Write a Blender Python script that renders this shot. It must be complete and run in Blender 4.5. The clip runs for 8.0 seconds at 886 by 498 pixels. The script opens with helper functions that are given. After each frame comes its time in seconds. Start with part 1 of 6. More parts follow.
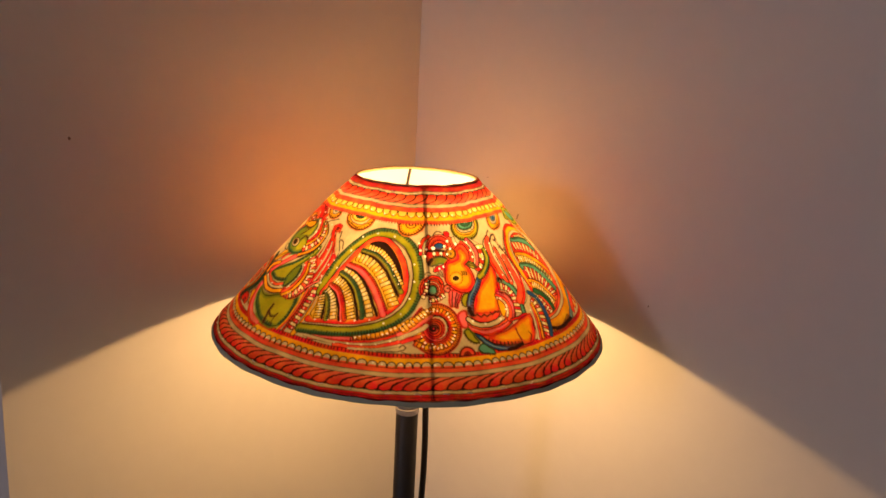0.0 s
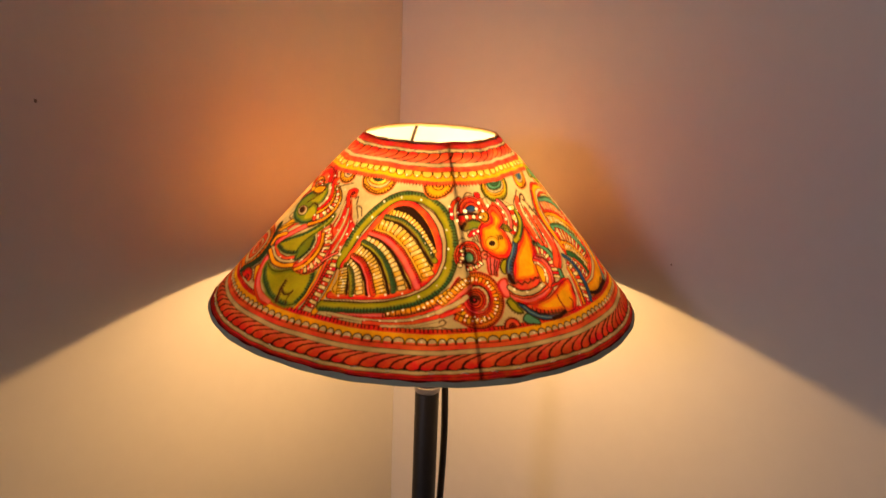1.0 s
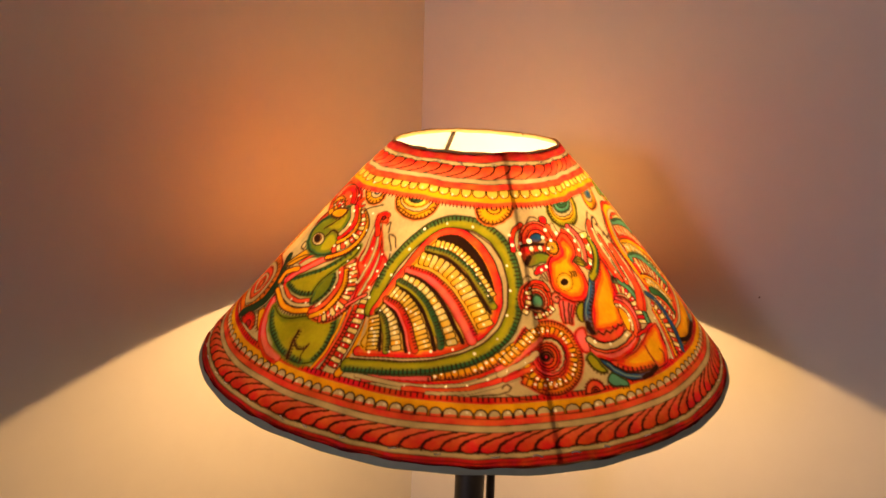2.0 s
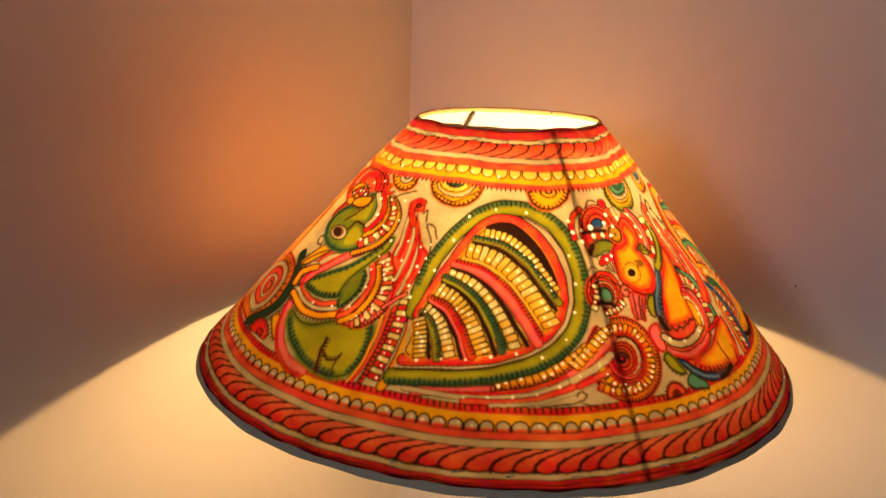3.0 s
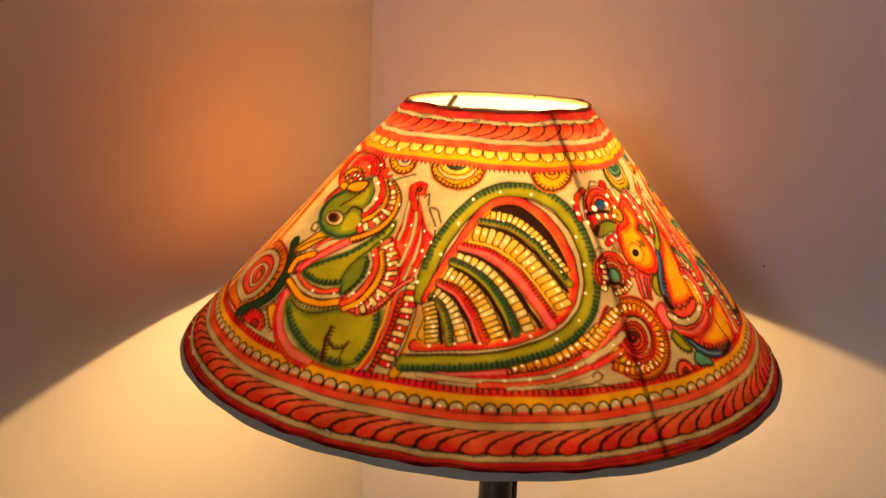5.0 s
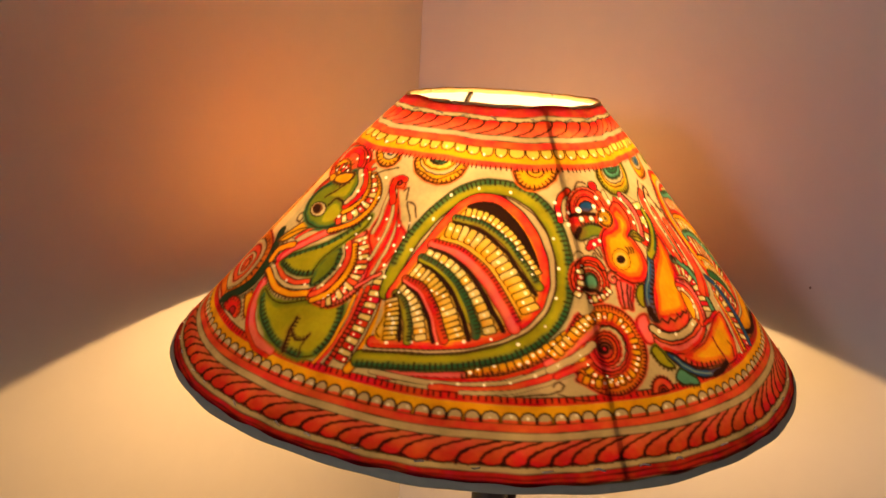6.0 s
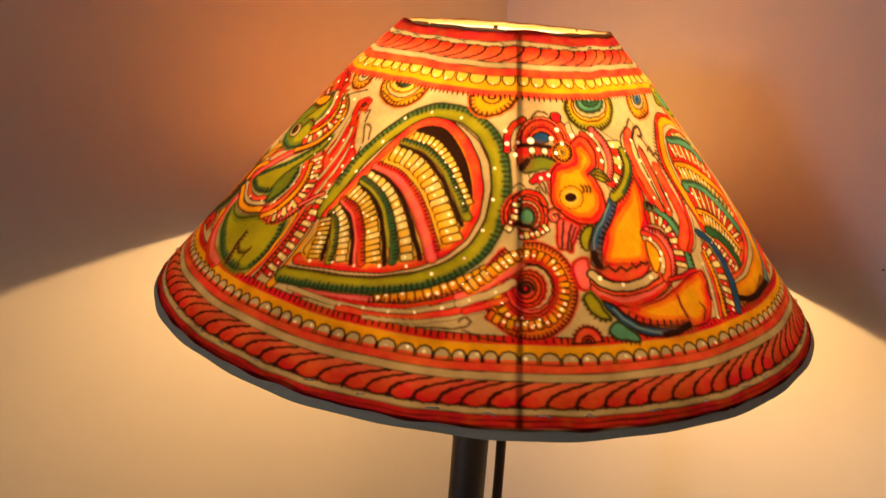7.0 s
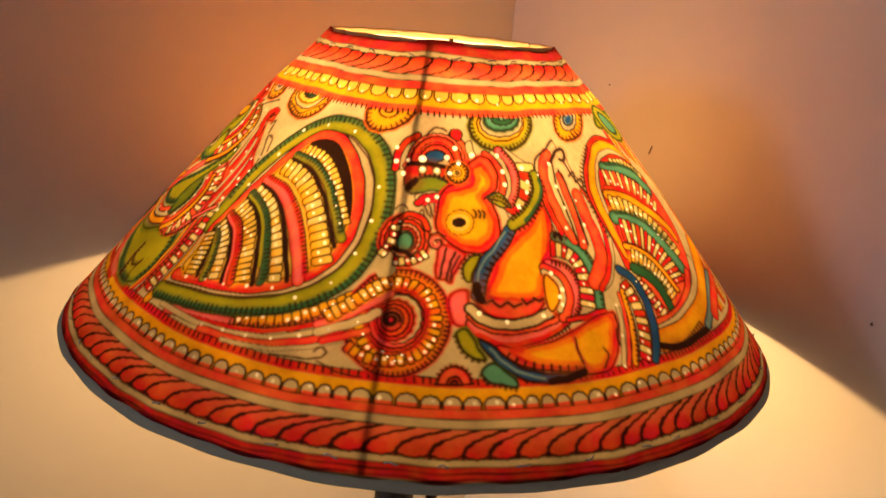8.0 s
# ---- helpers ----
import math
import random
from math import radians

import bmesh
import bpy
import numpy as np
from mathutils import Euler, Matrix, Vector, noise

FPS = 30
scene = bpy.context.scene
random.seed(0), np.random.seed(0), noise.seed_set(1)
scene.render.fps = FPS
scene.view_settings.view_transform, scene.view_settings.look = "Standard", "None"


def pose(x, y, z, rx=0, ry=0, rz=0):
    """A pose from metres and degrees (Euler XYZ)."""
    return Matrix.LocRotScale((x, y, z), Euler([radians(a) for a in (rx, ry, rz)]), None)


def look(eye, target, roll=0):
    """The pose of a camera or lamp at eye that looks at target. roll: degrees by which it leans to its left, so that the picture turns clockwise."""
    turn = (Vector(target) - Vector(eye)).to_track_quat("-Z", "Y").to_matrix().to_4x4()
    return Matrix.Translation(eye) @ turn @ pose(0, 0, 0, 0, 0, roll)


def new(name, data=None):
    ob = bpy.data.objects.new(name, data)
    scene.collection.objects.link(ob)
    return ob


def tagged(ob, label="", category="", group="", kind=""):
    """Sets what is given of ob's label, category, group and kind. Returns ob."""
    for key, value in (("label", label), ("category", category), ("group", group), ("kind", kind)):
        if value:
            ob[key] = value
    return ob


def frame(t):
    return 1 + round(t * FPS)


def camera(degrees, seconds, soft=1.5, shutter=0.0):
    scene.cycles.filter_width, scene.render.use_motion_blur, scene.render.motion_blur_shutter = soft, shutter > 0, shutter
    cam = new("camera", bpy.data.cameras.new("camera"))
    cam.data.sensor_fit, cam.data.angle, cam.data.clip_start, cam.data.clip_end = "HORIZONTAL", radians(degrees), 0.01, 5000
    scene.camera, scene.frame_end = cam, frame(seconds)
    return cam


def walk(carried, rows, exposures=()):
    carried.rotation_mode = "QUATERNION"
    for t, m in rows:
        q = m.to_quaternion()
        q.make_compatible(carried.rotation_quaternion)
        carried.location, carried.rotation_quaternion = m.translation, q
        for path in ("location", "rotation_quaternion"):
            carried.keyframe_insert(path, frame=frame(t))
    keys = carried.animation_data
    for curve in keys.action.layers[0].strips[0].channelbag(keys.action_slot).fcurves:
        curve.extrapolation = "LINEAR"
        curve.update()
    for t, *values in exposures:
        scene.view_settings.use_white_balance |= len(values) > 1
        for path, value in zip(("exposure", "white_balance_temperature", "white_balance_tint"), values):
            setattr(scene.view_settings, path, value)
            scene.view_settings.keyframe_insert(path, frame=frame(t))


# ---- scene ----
cam = camera(52.16, 8.0, soft=1.5, shutter=0.3)
ROWS = [
    (0.0, -0.0127, -0.8673, 1.5388, 75.37, -2.85, -1.98),
    (0.5, -0.0694, -0.8345, 1.5345, 75.75, -1.95, -5.54),
    (1.0, -0.1107, -0.7843, 1.5140, 73.39, -2.17, -8.10),
    (1.5, -0.1210, -0.7120, 1.4990, 72.33, -2.59, -9.19),
    (2.0, -0.1324, -0.6156, 1.4885, 73.66, -2.01, -9.05),
    (2.2, -0.1348, -0.5903, 1.4758, 73.45, -2.15, -9.09),
    (3.3, -0.2178, -0.5183, 1.4505, 74.22, -1.68, -17.02),
    (3.5, -0.2284, -0.5127, 1.4450, 73.84, -1.65, -18.27),
    (4.0, -0.2423, -0.5058, 1.4467, 74.24, -2.63, -20.42),
    (4.5, -0.2441, -0.5076, 1.4463, 74.08, -2.51, -20.49),
    (4.7, -0.2440, -0.5076, 1.4463, 74.08, -2.51, -20.48),
    (5.8, -0.1931, -0.5100, 1.4414, 74.20, -2.86, -15.07),
    (6.0, -0.1557, -0.5173, 1.4368, 74.45, -3.17, -11.63),
    (6.5, -0.0674, -0.5202, 1.4207, 73.59, -4.77, -3.62),
    (7.0, -0.0035, -0.5145, 1.4116, 72.47, -3.90, 3.77),
    (7.5, 0.0486, -0.4929, 1.4059, 73.03, -3.63, 6.81),
    (8.0, 0.0983, -0.4656, 1.4089, 73.48, -4.81, 11.38),
]
walk(cam, [(t, pose(*r)) for t, *r in ROWS])
scene.view_settings.exposure = 0.0

# ---- light ----
LET_BY = 0.52  # share of light that the bare inner side passes on
DAY_W, BULB_W, THROUGH = 10.8, 3.55, 0.88  # watts of daylight in the window and of the bulb; share of light let through the hide
POLE_TOP, HEM_END = 1.136, 307.7

world = bpy.data.worlds.new("world")
scene.world = world
world.use_nodes = True
sky = world.node_tree.nodes.new("ShaderNodeTexSky")
sky.sky_type, sky.sun_disc, sky.sun_elevation, sky.sun_rotation = "NISHITA", False, radians(35), radians(120)
world.node_tree.links.new(sky.outputs[0], world.node_tree.nodes["Background"].inputs[0])
world.node_tree.nodes["Background"].inputs[1].default_value = 0.06

# The corner of the room: p runs along the short wall, q along the long wall, both away from the corner.
CORNER, YAW = (0.0015, 0.3380), 43.0
ROOM = pose(*CORNER, 0, 0, 0, 180 + YAW)
P_END, Q_END, HIGH = 3.4, 3.6, 2.7
WIN_Q0, WIN_Q1, WIN_Z0, WIN_Z1 = 0.05, 0.50, 1.60, 2.20
# Axis of the shade, and the pole under it.
SX, SY = -0.0006, 0.0367
LEAN_X, LEAN_Y = 0.0082, -0.0373  # lean of the shade, metres a metre
BULB = (0.007, 0.028, 1.280)

day = bpy.data.lights.new("window_daylight", "AREA")
day.shape, day.size, day.size_y, day.energy, day.color = "RECTANGLE", WIN_Q1 - WIN_Q0, WIN_Z1 - WIN_Z0, DAY_W, (0.88, 0.82, 1.0)
lamp_day = new("window_daylight", day)
lamp_day.matrix_world = ROOM @ look((P_END + 0.02, (WIN_Q0 + WIN_Q1) / 2 * 1, (WIN_Z0 + WIN_Z1) / 2), (0.2, 0.25, 1.35))

glow = bpy.data.lights.new("bulb_filament", "POINT")
glow.energy, glow.color, glow.shadow_soft_size = BULB_W, (1.0, 0.578, 0.215), 0.008
lamp_glow = new("bulb_filament", glow)
lamp_glow.location = BULB


# ---- materials ----
def node_mat(name):
    m = bpy.data.materials.new(name)
    m.use_nodes = True
    return m, m.node_tree.nodes, m.node_tree.links


def surface(name, colour, rough=0.6, metal=0.0, grain=0.0, scale=40.0, bump=0.0, stain=0.0):
    m, n, l = node_mat(name)
    b = n["Principled BSDF"]
    b.inputs["Roughness"].default_value, b.inputs["Metallic"].default_value = rough, metal
    co = n.new("ShaderNodeTexCoord")
    fine, wide = n.new("ShaderNodeTexNoise"), n.new("ShaderNodeTexNoise")
    fine.inputs["Scale"].default_value, fine.inputs["Detail"].default_value = scale, 6.0
    wide.inputs["Scale"].default_value, wide.inputs["Detail"].default_value = scale / 14, 3.0
    l.new(co.outputs["Object"], fine.inputs["Vector"]), l.new(co.outputs["Object"], wide.inputs["Vector"])
    hue = n.new("ShaderNodeHueSaturation")
    hue.inputs["Color"].default_value = (*colour, 1)
    mix = n.new("ShaderNodeMath")
    mix.operation = "MULTIPLY_ADD"
    l.new(fine.outputs[0], mix.inputs[0])
    mix.inputs[1].default_value, mix.inputs[2].default_value = grain, 1 - grain / 2 - stain / 2
    add = n.new("ShaderNodeMath")
    add.operation = "MULTIPLY_ADD"
    l.new(wide.outputs[0], add.inputs[0])
    add.inputs[1].default_value = stain
    l.new(mix.outputs[0], add.inputs[2])
    l.new(add.outputs[0], hue.inputs["Value"])
    l.new(hue.outputs[0], b.inputs["Base Color"])
    if bump:
        bn = n.new("ShaderNodeBump")
        bn.inputs["Strength"].default_value, bn.inputs["Distance"].default_value = bump, 0.002
        l.new(fine.outputs[0], bn.inputs["Height"]), l.new(bn.outputs[0], b.inputs["Normal"])
    return m


M_WALL = surface("wall_paint", (0.74, 0.69, 0.63), 0.75, 0, 0.05, 55, 0.10, 0.06)
M_CEIL = surface("ceiling_paint", (0.75, 0.74, 0.71), 0.8, 0, 0.05, 40, 0.1, 0.05)
M_FLOOR = surface("floor_stone", (0.42, 0.39, 0.35), 0.4, 0, 0.2, 12, 0.05, 0.2)
M_DOOR = surface("door_paint", (0.30, 0.36, 0.42), 0.5, 0, 0.08, 30, 0.05, 0.08)
M_BLACK = surface("black_lacquer", (0.008, 0.006, 0.005), 0.5, 0.0, 0.3, 120, 0.05, 0.2)
M_RUBBER = surface("black_rubber", (0.018, 0.009, 0.006), 0.6, 0, 0.2, 200, 0.05, 0.1)
M_COLLAR = surface("grey_collar", (0.34, 0.31, 0.31), 0.35, 0.4, 0.15, 150, 0.03, 0.1)
M_WIRE = surface("dark_wire", (0.05, 0.035, 0.025), 0.5, 0.6, 0.2, 300, 0.1, 0.1)
M_HEM = surface("raw_hide", (0.40, 0.41, 0.29), 0.6, 0, 0.3, 160, 0.3, 0.25)
M_FRAME = surface("window_paint", (0.7, 0.7, 0.68), 0.5, 0, 0.05, 60, 0.05, 0.05)
M_THREAD = surface("pale_thread", (0.62, 0.56, 0.46), 0.7, 0, 0.2, 900, 0.1, 0.1)
M_SPECK = surface("wall_speck", (0.22, 0.16, 0.12), 0.8, 0, 0.1, 200, 0.0, 0.1)


def hide_material():
    """Thin painted goat hide: dyes let the bulb's light through, pinholes pass it freely."""
    m, n, l = node_mat("painted_hide")
    out, front = n["Material Output"], n["Principled BSDF"]
    dye = n.new("ShaderNodeAttribute")
    dye.attribute_name = "dye"
    co = n.new("ShaderNodeTexCoord")
    cloud, fibre = n.new("ShaderNodeTexNoise"), n.new("ShaderNodeTexNoise")
    cloud.inputs["Scale"].default_value, cloud.inputs["Detail"].default_value = 38, 5
    fibre.inputs["Scale"].default_value, fibre.inputs["Detail"].default_value = 420, 4
    l.new(co.outputs["Object"], cloud.inputs["Vector"]), l.new(co.outputs["Object"], fibre.inputs["Vector"])
    v1, v2 = n.new("ShaderNodeMath"), n.new("ShaderNodeMath")
    v1.operation = v2.operation = "MULTIPLY_ADD"
    l.new(cloud.outputs[0], v1.inputs[0])
    v1.inputs[1].default_value, v1.inputs[2].default_value = 1.6, 0.08
    l.new(fibre.outputs[0], v2.inputs[0])
    v2.inputs[1].default_value = 0.28
    l.new(v1.outputs[0], v2.inputs[2])
    hue = n.new("ShaderNodeHueSaturation")
    l.new(dye.outputs["Color"], hue.inputs["Color"]), l.new(v2.outputs[0], hue.inputs["Value"])
    tint = n.new("ShaderNodeMath")
    tint.operation = "MULTIPLY_ADD"
    blot = n.new("ShaderNodeTexNoise")
    blot.inputs["Scale"].default_value, blot.inputs["Detail"].default_value = 90, 3
    l.new(co.outputs["Object"], blot.inputs["Vector"]), l.new(blot.outputs[0], tint.inputs[0])
    tint.inputs[1].default_value, tint.inputs[2].default_value = 0.06, 0.465
    l.new(tint.outputs[0], hue.inputs["Hue"])
    front.inputs["Roughness"].default_value = 0.42
    l.new(hue.outputs[0], front.inputs["Base Color"])
    bump = n.new("ShaderNodeBump")
    bump.inputs["Strength"].default_value, bump.inputs["Distance"].default_value = 0.25, 0.001
    l.new(fibre.outputs[0], bump.inputs["Height"]), l.new(bump.outputs[0], front.inputs["Normal"])
    back = n.new("ShaderNodeBsdfTranslucent")
    l.new(hue.outputs[0], back.inputs["Color"])
    skin, hole, clear = n.new("ShaderNodeMixShader"), n.new("ShaderNodeMixShader"), n.new("ShaderNodeBsdfTransparent")
    skin.inputs[0].default_value = THROUGH
    l.new(front.outputs[0], skin.inputs[1]), l.new(back.outputs[0], skin.inputs[2])
    l.new(dye.outputs["Alpha"], hole.inputs[0])
    l.new(clear.outputs[0], hole.inputs[1]), l.new(skin.outputs[0], hole.inputs[2])
    l.new(hole.outputs[0], out.inputs["Surface"])
    return m


def glass_material():
    m, n, l = node_mat("bulb_glass")
    mix, clear, shine = n.new("ShaderNodeMixShader"), n.new("ShaderNodeBsdfTransparent"), n.new("ShaderNodeBsdfGlossy")
    mix.inputs[0].default_value, shine.inputs["Roughness"].default_value = 0.06, 0.05
    l.new(clear.outputs[0], mix.inputs[1]), l.new(shine.outputs[0], mix.inputs[2])
    l.new(mix.outputs[0], n["Material Output"].inputs["Surface"])
    return m


def lining_material(name, inner, outer):
    m, n, l = node_mat(name)
    front, back, mix = n["Principled BSDF"], n.new("ShaderNodeBsdfTranslucent"), n.new("ShaderNodeMixShader")
    front.inputs["Base Color"].default_value, back.inputs["Color"].default_value = inner, outer
    mix.inputs[0].default_value = LET_BY
    l.new(front.outputs[0], mix.inputs[1]), l.new(back.outputs[0], mix.inputs[2])
    l.new(mix.outputs[0], n["Material Output"].inputs["Surface"])
    return m


M_HIDE, M_GLASS = hide_material(), glass_material()
M_LINING = lining_material("bare_hide", (0.96, 0.95, 0.98, 1), (0.96, 0.95, 0.90, 1))
M_ROLL = lining_material("rolled_hide", (0.62, 0.45, 0.22, 1), (0.62, 0.40, 0.16, 1))


# ---- building blocks ----
def link(name, bm, material, parent=None, label="", smooth=False):
    me = bpy.data.meshes.new(name)
    bmesh.ops.recalc_face_normals(bm, faces=bm.faces)
    bm.to_mesh(me)
    bm.free()
    me.materials.append(material)
    if smooth:
        me.polygons.foreach_set("use_smooth", [True] * len(me.polygons))
    o = new(name, me)
    o.parent = parent
    return tagged(o, label)


def box(lo, hi, m=Matrix(), bm=None):
    bm = bm or bmesh.new()
    made = bmesh.ops.create_cube(bm, size=1)["verts"]
    for v in made:
        v.co = m @ Vector([lo[i] + (hi[i] - lo[i]) * (v.co[i] + 0.5) for i in range(3)])
    return bm


def lathe(profile, at=(0, 0), seg=48, closed=False, bm=None):
    """A turned body: profile of (radius, height)."""
    bm = bm or bmesh.new()
    rings = [[bm.verts.new((at[0] + r * math.cos(i * 2 * math.pi / seg), at[1] + r * math.sin(i * 2 * math.pi / seg), z)) for i in range(seg)] for r, z in profile]
    pairs = list(zip(rings, rings[1:])) + ([(rings[-1], rings[0])] if closed else [])
    for a, b in pairs:
        for i in range(seg):
            bm.faces.new((a[i], a[(i + 1) % seg], b[(i + 1) % seg], b[i]))
    if not closed:
        bm.faces.new(rings[0])
        bm.faces.new(rings[-1])
    return bm


def tube(points, radius, seg=10, bm=None):
    bm = bm or bmesh.new()
    pts = [Vector(p) for p in points]
    rings = []
    for i, p in enumerate(pts):
        d = (pts[min(i + 1, len(pts) - 1)] - pts[max(i - 1, 0)]).normalized()
        a = d.orthogonal().normalized() if abs(d.z) < 0.9 else Vector((1, 0, 0)).cross(d).normalized()
        b = d.cross(a)
        rings.append([bm.verts.new(p + radius * (math.cos(k * 2 * math.pi / seg) * a + math.sin(k * 2 * math.pi / seg) * b)) for k in range(seg)])
    for r, s in zip(rings, rings[1:]):
        for k in range(seg):
            bm.faces.new((r[k], r[(k + 1) % seg], s[(k + 1) % seg], s[k]))
    bm.faces.new(rings[0])
    bm.faces.new(rings[-1])
    return bm


# ---- the room ----
def setting(name, bm, material, label=""):
    return tagged(link(name, bm, material), label, name.rsplit("_", 1)[0].replace("_", " "), kind="structure")


STUB = 0.545
setting("wall_short", box((0, -0.14, 0), (STUB, 0, HIGH), ROOM), M_WALL, "cream painted plaster wall ending at an outer corner")
setting("wall_long", box((-0.14, -0.14, 0), (0, Q_END + 0.14, HIGH), ROOM), M_WALL, "cream painted plaster wall beside the lamp")
setting("wall_recess", box((STUB + 0.9, -0.14, 0), (P_END + 0.14, 0, HIGH), ROOM), M_WALL, "cream painted plaster wall past the door")
setting("wall_head", box((STUB, -0.14, 2.1), (STUB + 0.9, 0, HIGH), ROOM), M_WALL, "cream painted plaster wall over the door")
setting("wall_back", box((0, Q_END, 0), (P_END, Q_END + 0.14, HIGH), ROOM), M_WALL, "cream painted plaster wall")
bm = box((P_END, 0, 0), (P_END + 0.14, WIN_Q0, HIGH), ROOM)
box((P_END, WIN_Q1, 0), (P_END + 0.14, Q_END, HIGH), ROOM, bm)
box((P_END, WIN_Q0, 0), (P_END + 0.14, WIN_Q1, WIN_Z0), ROOM, bm)
box((P_END, WIN_Q0, WIN_Z1), (P_END + 0.14, WIN_Q1, HIGH), ROOM, bm)
setting("wall_window", bm, M_WALL, "cream painted plaster wall with a small window")
setting("floor", box((-0.14, -0.14, -0.1), (P_END + 0.14, Q_END + 0.14, 0), ROOM), M_FLOOR, "plain stone floor")
setting("ceiling", box((-0.14, -0.14, HIGH), (P_END + 0.14, Q_END + 0.14, HIGH + 0.1), ROOM), M_CEIL, "white painted ceiling")
door = setting("door_1", box((STUB, -0.11, 0), (STUB + 0.9, -0.07, 2.1), ROOM), M_DOOR, "blue-grey painted door in a deep opening")
win = setting("window_1", box((P_END + 0.05, WIN_Q0, WIN_Z0), (P_END + 0.10, WIN_Q0 + 0.03, WIN_Z1), ROOM), M_FRAME, "small white window giving daylight")
for lo, hi in (((WIN_Q1 - 0.03, WIN_Z0), (WIN_Q1, WIN_Z1)), ((WIN_Q0 + 0.03, WIN_Z0), (WIN_Q1 - 0.03, WIN_Z0 + 0.03)), ((WIN_Q0 + 0.03, WIN_Z1 - 0.03), (WIN_Q1 - 0.03, WIN_Z1))):
    link("window_frame", box((P_END + 0.05, *lo), (P_END + 0.10, *hi), ROOM), M_FRAME, win)

# ---- the lamp ----
lamp = tagged(new("standing_lamp"), "black standing lamp with a painted hide shade, switched on", "lamp")
lamp.location = (0, 0, 0)
link("base_plate", lathe([(0.13, 0.0), (0.135, 0.004), (0.135, 0.016), (0.128, 0.022), (0.02, 0.030), (0.016, 0.04)], seg=64), M_BLACK, lamp, "round black metal base")
link("pole", lathe([(0.0115, 0.03), (0.0115, POLE_TOP - 0.001), (0.0108, POLE_TOP)], seg=32), M_BLACK, lamp, "slim black pole", True)
link("collar", lathe([(0.0112, POLE_TOP), (0.0122, POLE_TOP + 0.001), (0.0122, POLE_TOP + 0.006), (0.0112, POLE_TOP + 0.007)], seg=32), M_COLLAR, lamp, "pale grey collar under the socket")
bm = lathe([(0.0113, POLE_TOP + 0.007), (0.0116, POLE_TOP + 0.010), (0.0116, 1.168), (0.0175, 1.190), (0.0175, 1.240), (0.0140, 1.244)], seg=32)
for v in bm.verts:
    v.co.y += BULB[1] * max(0, v.co.z - POLE_TOP - 0.01) / (1.244 - POLE_TOP - 0.01)
link("socket", bm, M_COLLAR, lamp, "pale grey bulb socket", True)
bulb = link("bulb", lathe([(0.012, 1.244), (0.0125, 1.250), (0.019, 1.262), (0.0235, 1.280), (0.0225, 1.293), (0.016, 1.302), (0.006, 1.3055)], BULB[:2], seg=32), M_GLASS, lamp, "clear glass bulb, lit", True)
bulb.visible_shadow = False
cord_line = [(0.0190 + 0.0016 * math.sin(z * 24 + 0.8), 0.013 + 0.001 * math.sin(z * 13), z) for z in [0.012 + (1.21 - 0.012) * i / 90 for i in range(91)]]
link("power_cord", tube(cord_line, 0.0034), M_RUBBER, lamp, "black power cord hanging beside the pole", True)

# ---- the shade: a cone of hide, unrolled into a flat fan for painting ----
SLOPE = 0.8763
APEX = 1.3 + 0.13 / SLOPE
SIN_A, COS_A = math.sin(math.atan(SLOPE)), math.cos(math.atan(SLOPE))
TOP, RIM = 91.0, 303.8  # mm of hide from the apex
turns = np.concatenate([np.linspace(-125, 115, 1500, endpoint=False), np.linspace(115, 235, 260, endpoint=False)])
downs = np.linspace(TOP, RIM, 430)
TH, RHO = np.meshgrid(turns, downs)
FAN = np.radians(((TH + 180) % 360) - 180) * SIN_A
FX, FY = (RHO * np.sin(FAN)).ravel(), (-RHO * np.cos(FAN)).ravel()
TURN, DOWN = TH.ravel(), RHO.ravel()
STRENGTH = 0.50  # how much the tanned hide darkens every dye
CREAM = tuple(STRENGTH * c for c in (0.61, 0.51, 0.30))
BACK_GLOW, FLANK_DIM, PALE_GLOW = (0.95, 0.50, 0.19), (0.44, 0.20, 0.09), (1.0, 0.80, 0.56)  # added tints that set the wall glow: orange, dimmed at the flank, straw
paint = np.empty((FX.size, 4), np.float32)
paint[:] = (*CREAM, 1)

DYES = {
    "cream": (0.61, 0.51, 0.30), "straw": (0.84, 0.70, 0.27), "brick": (0.52, 0.055, 0.028), "maroon": (0.56, 0.034, 0.018), "red": (0.72, 0.046, 0.014), "deep": (0.36, 0.022, 0.015), "coral": (0.86, 0.120, 0.040), "orange": (0.86, 0.22, 0.012),
    "amber": (0.90, 0.46, 0.010), "yellow": (0.90, 0.62, 0.10), "olive": (0.38, 0.38, 0.015), "leaf": (0.17, 0.23, 0.018), "green": (0.03, 0.13, 0.06),
    "pine": (0.02, 0.05, 0.035), "teal": (0.10, 0.33, 0.25), "blue": (0.020, 0.085, 0.30), "sky": (0.20, 0.32, 0.38), "pink": (0.86, 0.17, 0.15), "ink": (0.03, 0.012, 0.008), "brown": (0.22, 0.08, 0.03),
}
RIMS = {"amber": "orange", "olive": "leaf", "pink": "red", "coral": "red", "orange": "red", "leaf": "green", "yellow": "amber", "teal": "green", "sky": "blue"}  # what each wash dries to at its edge
DYES = {k: tuple(STRENGTH * c for c in v) for k, v in DYES.items()}
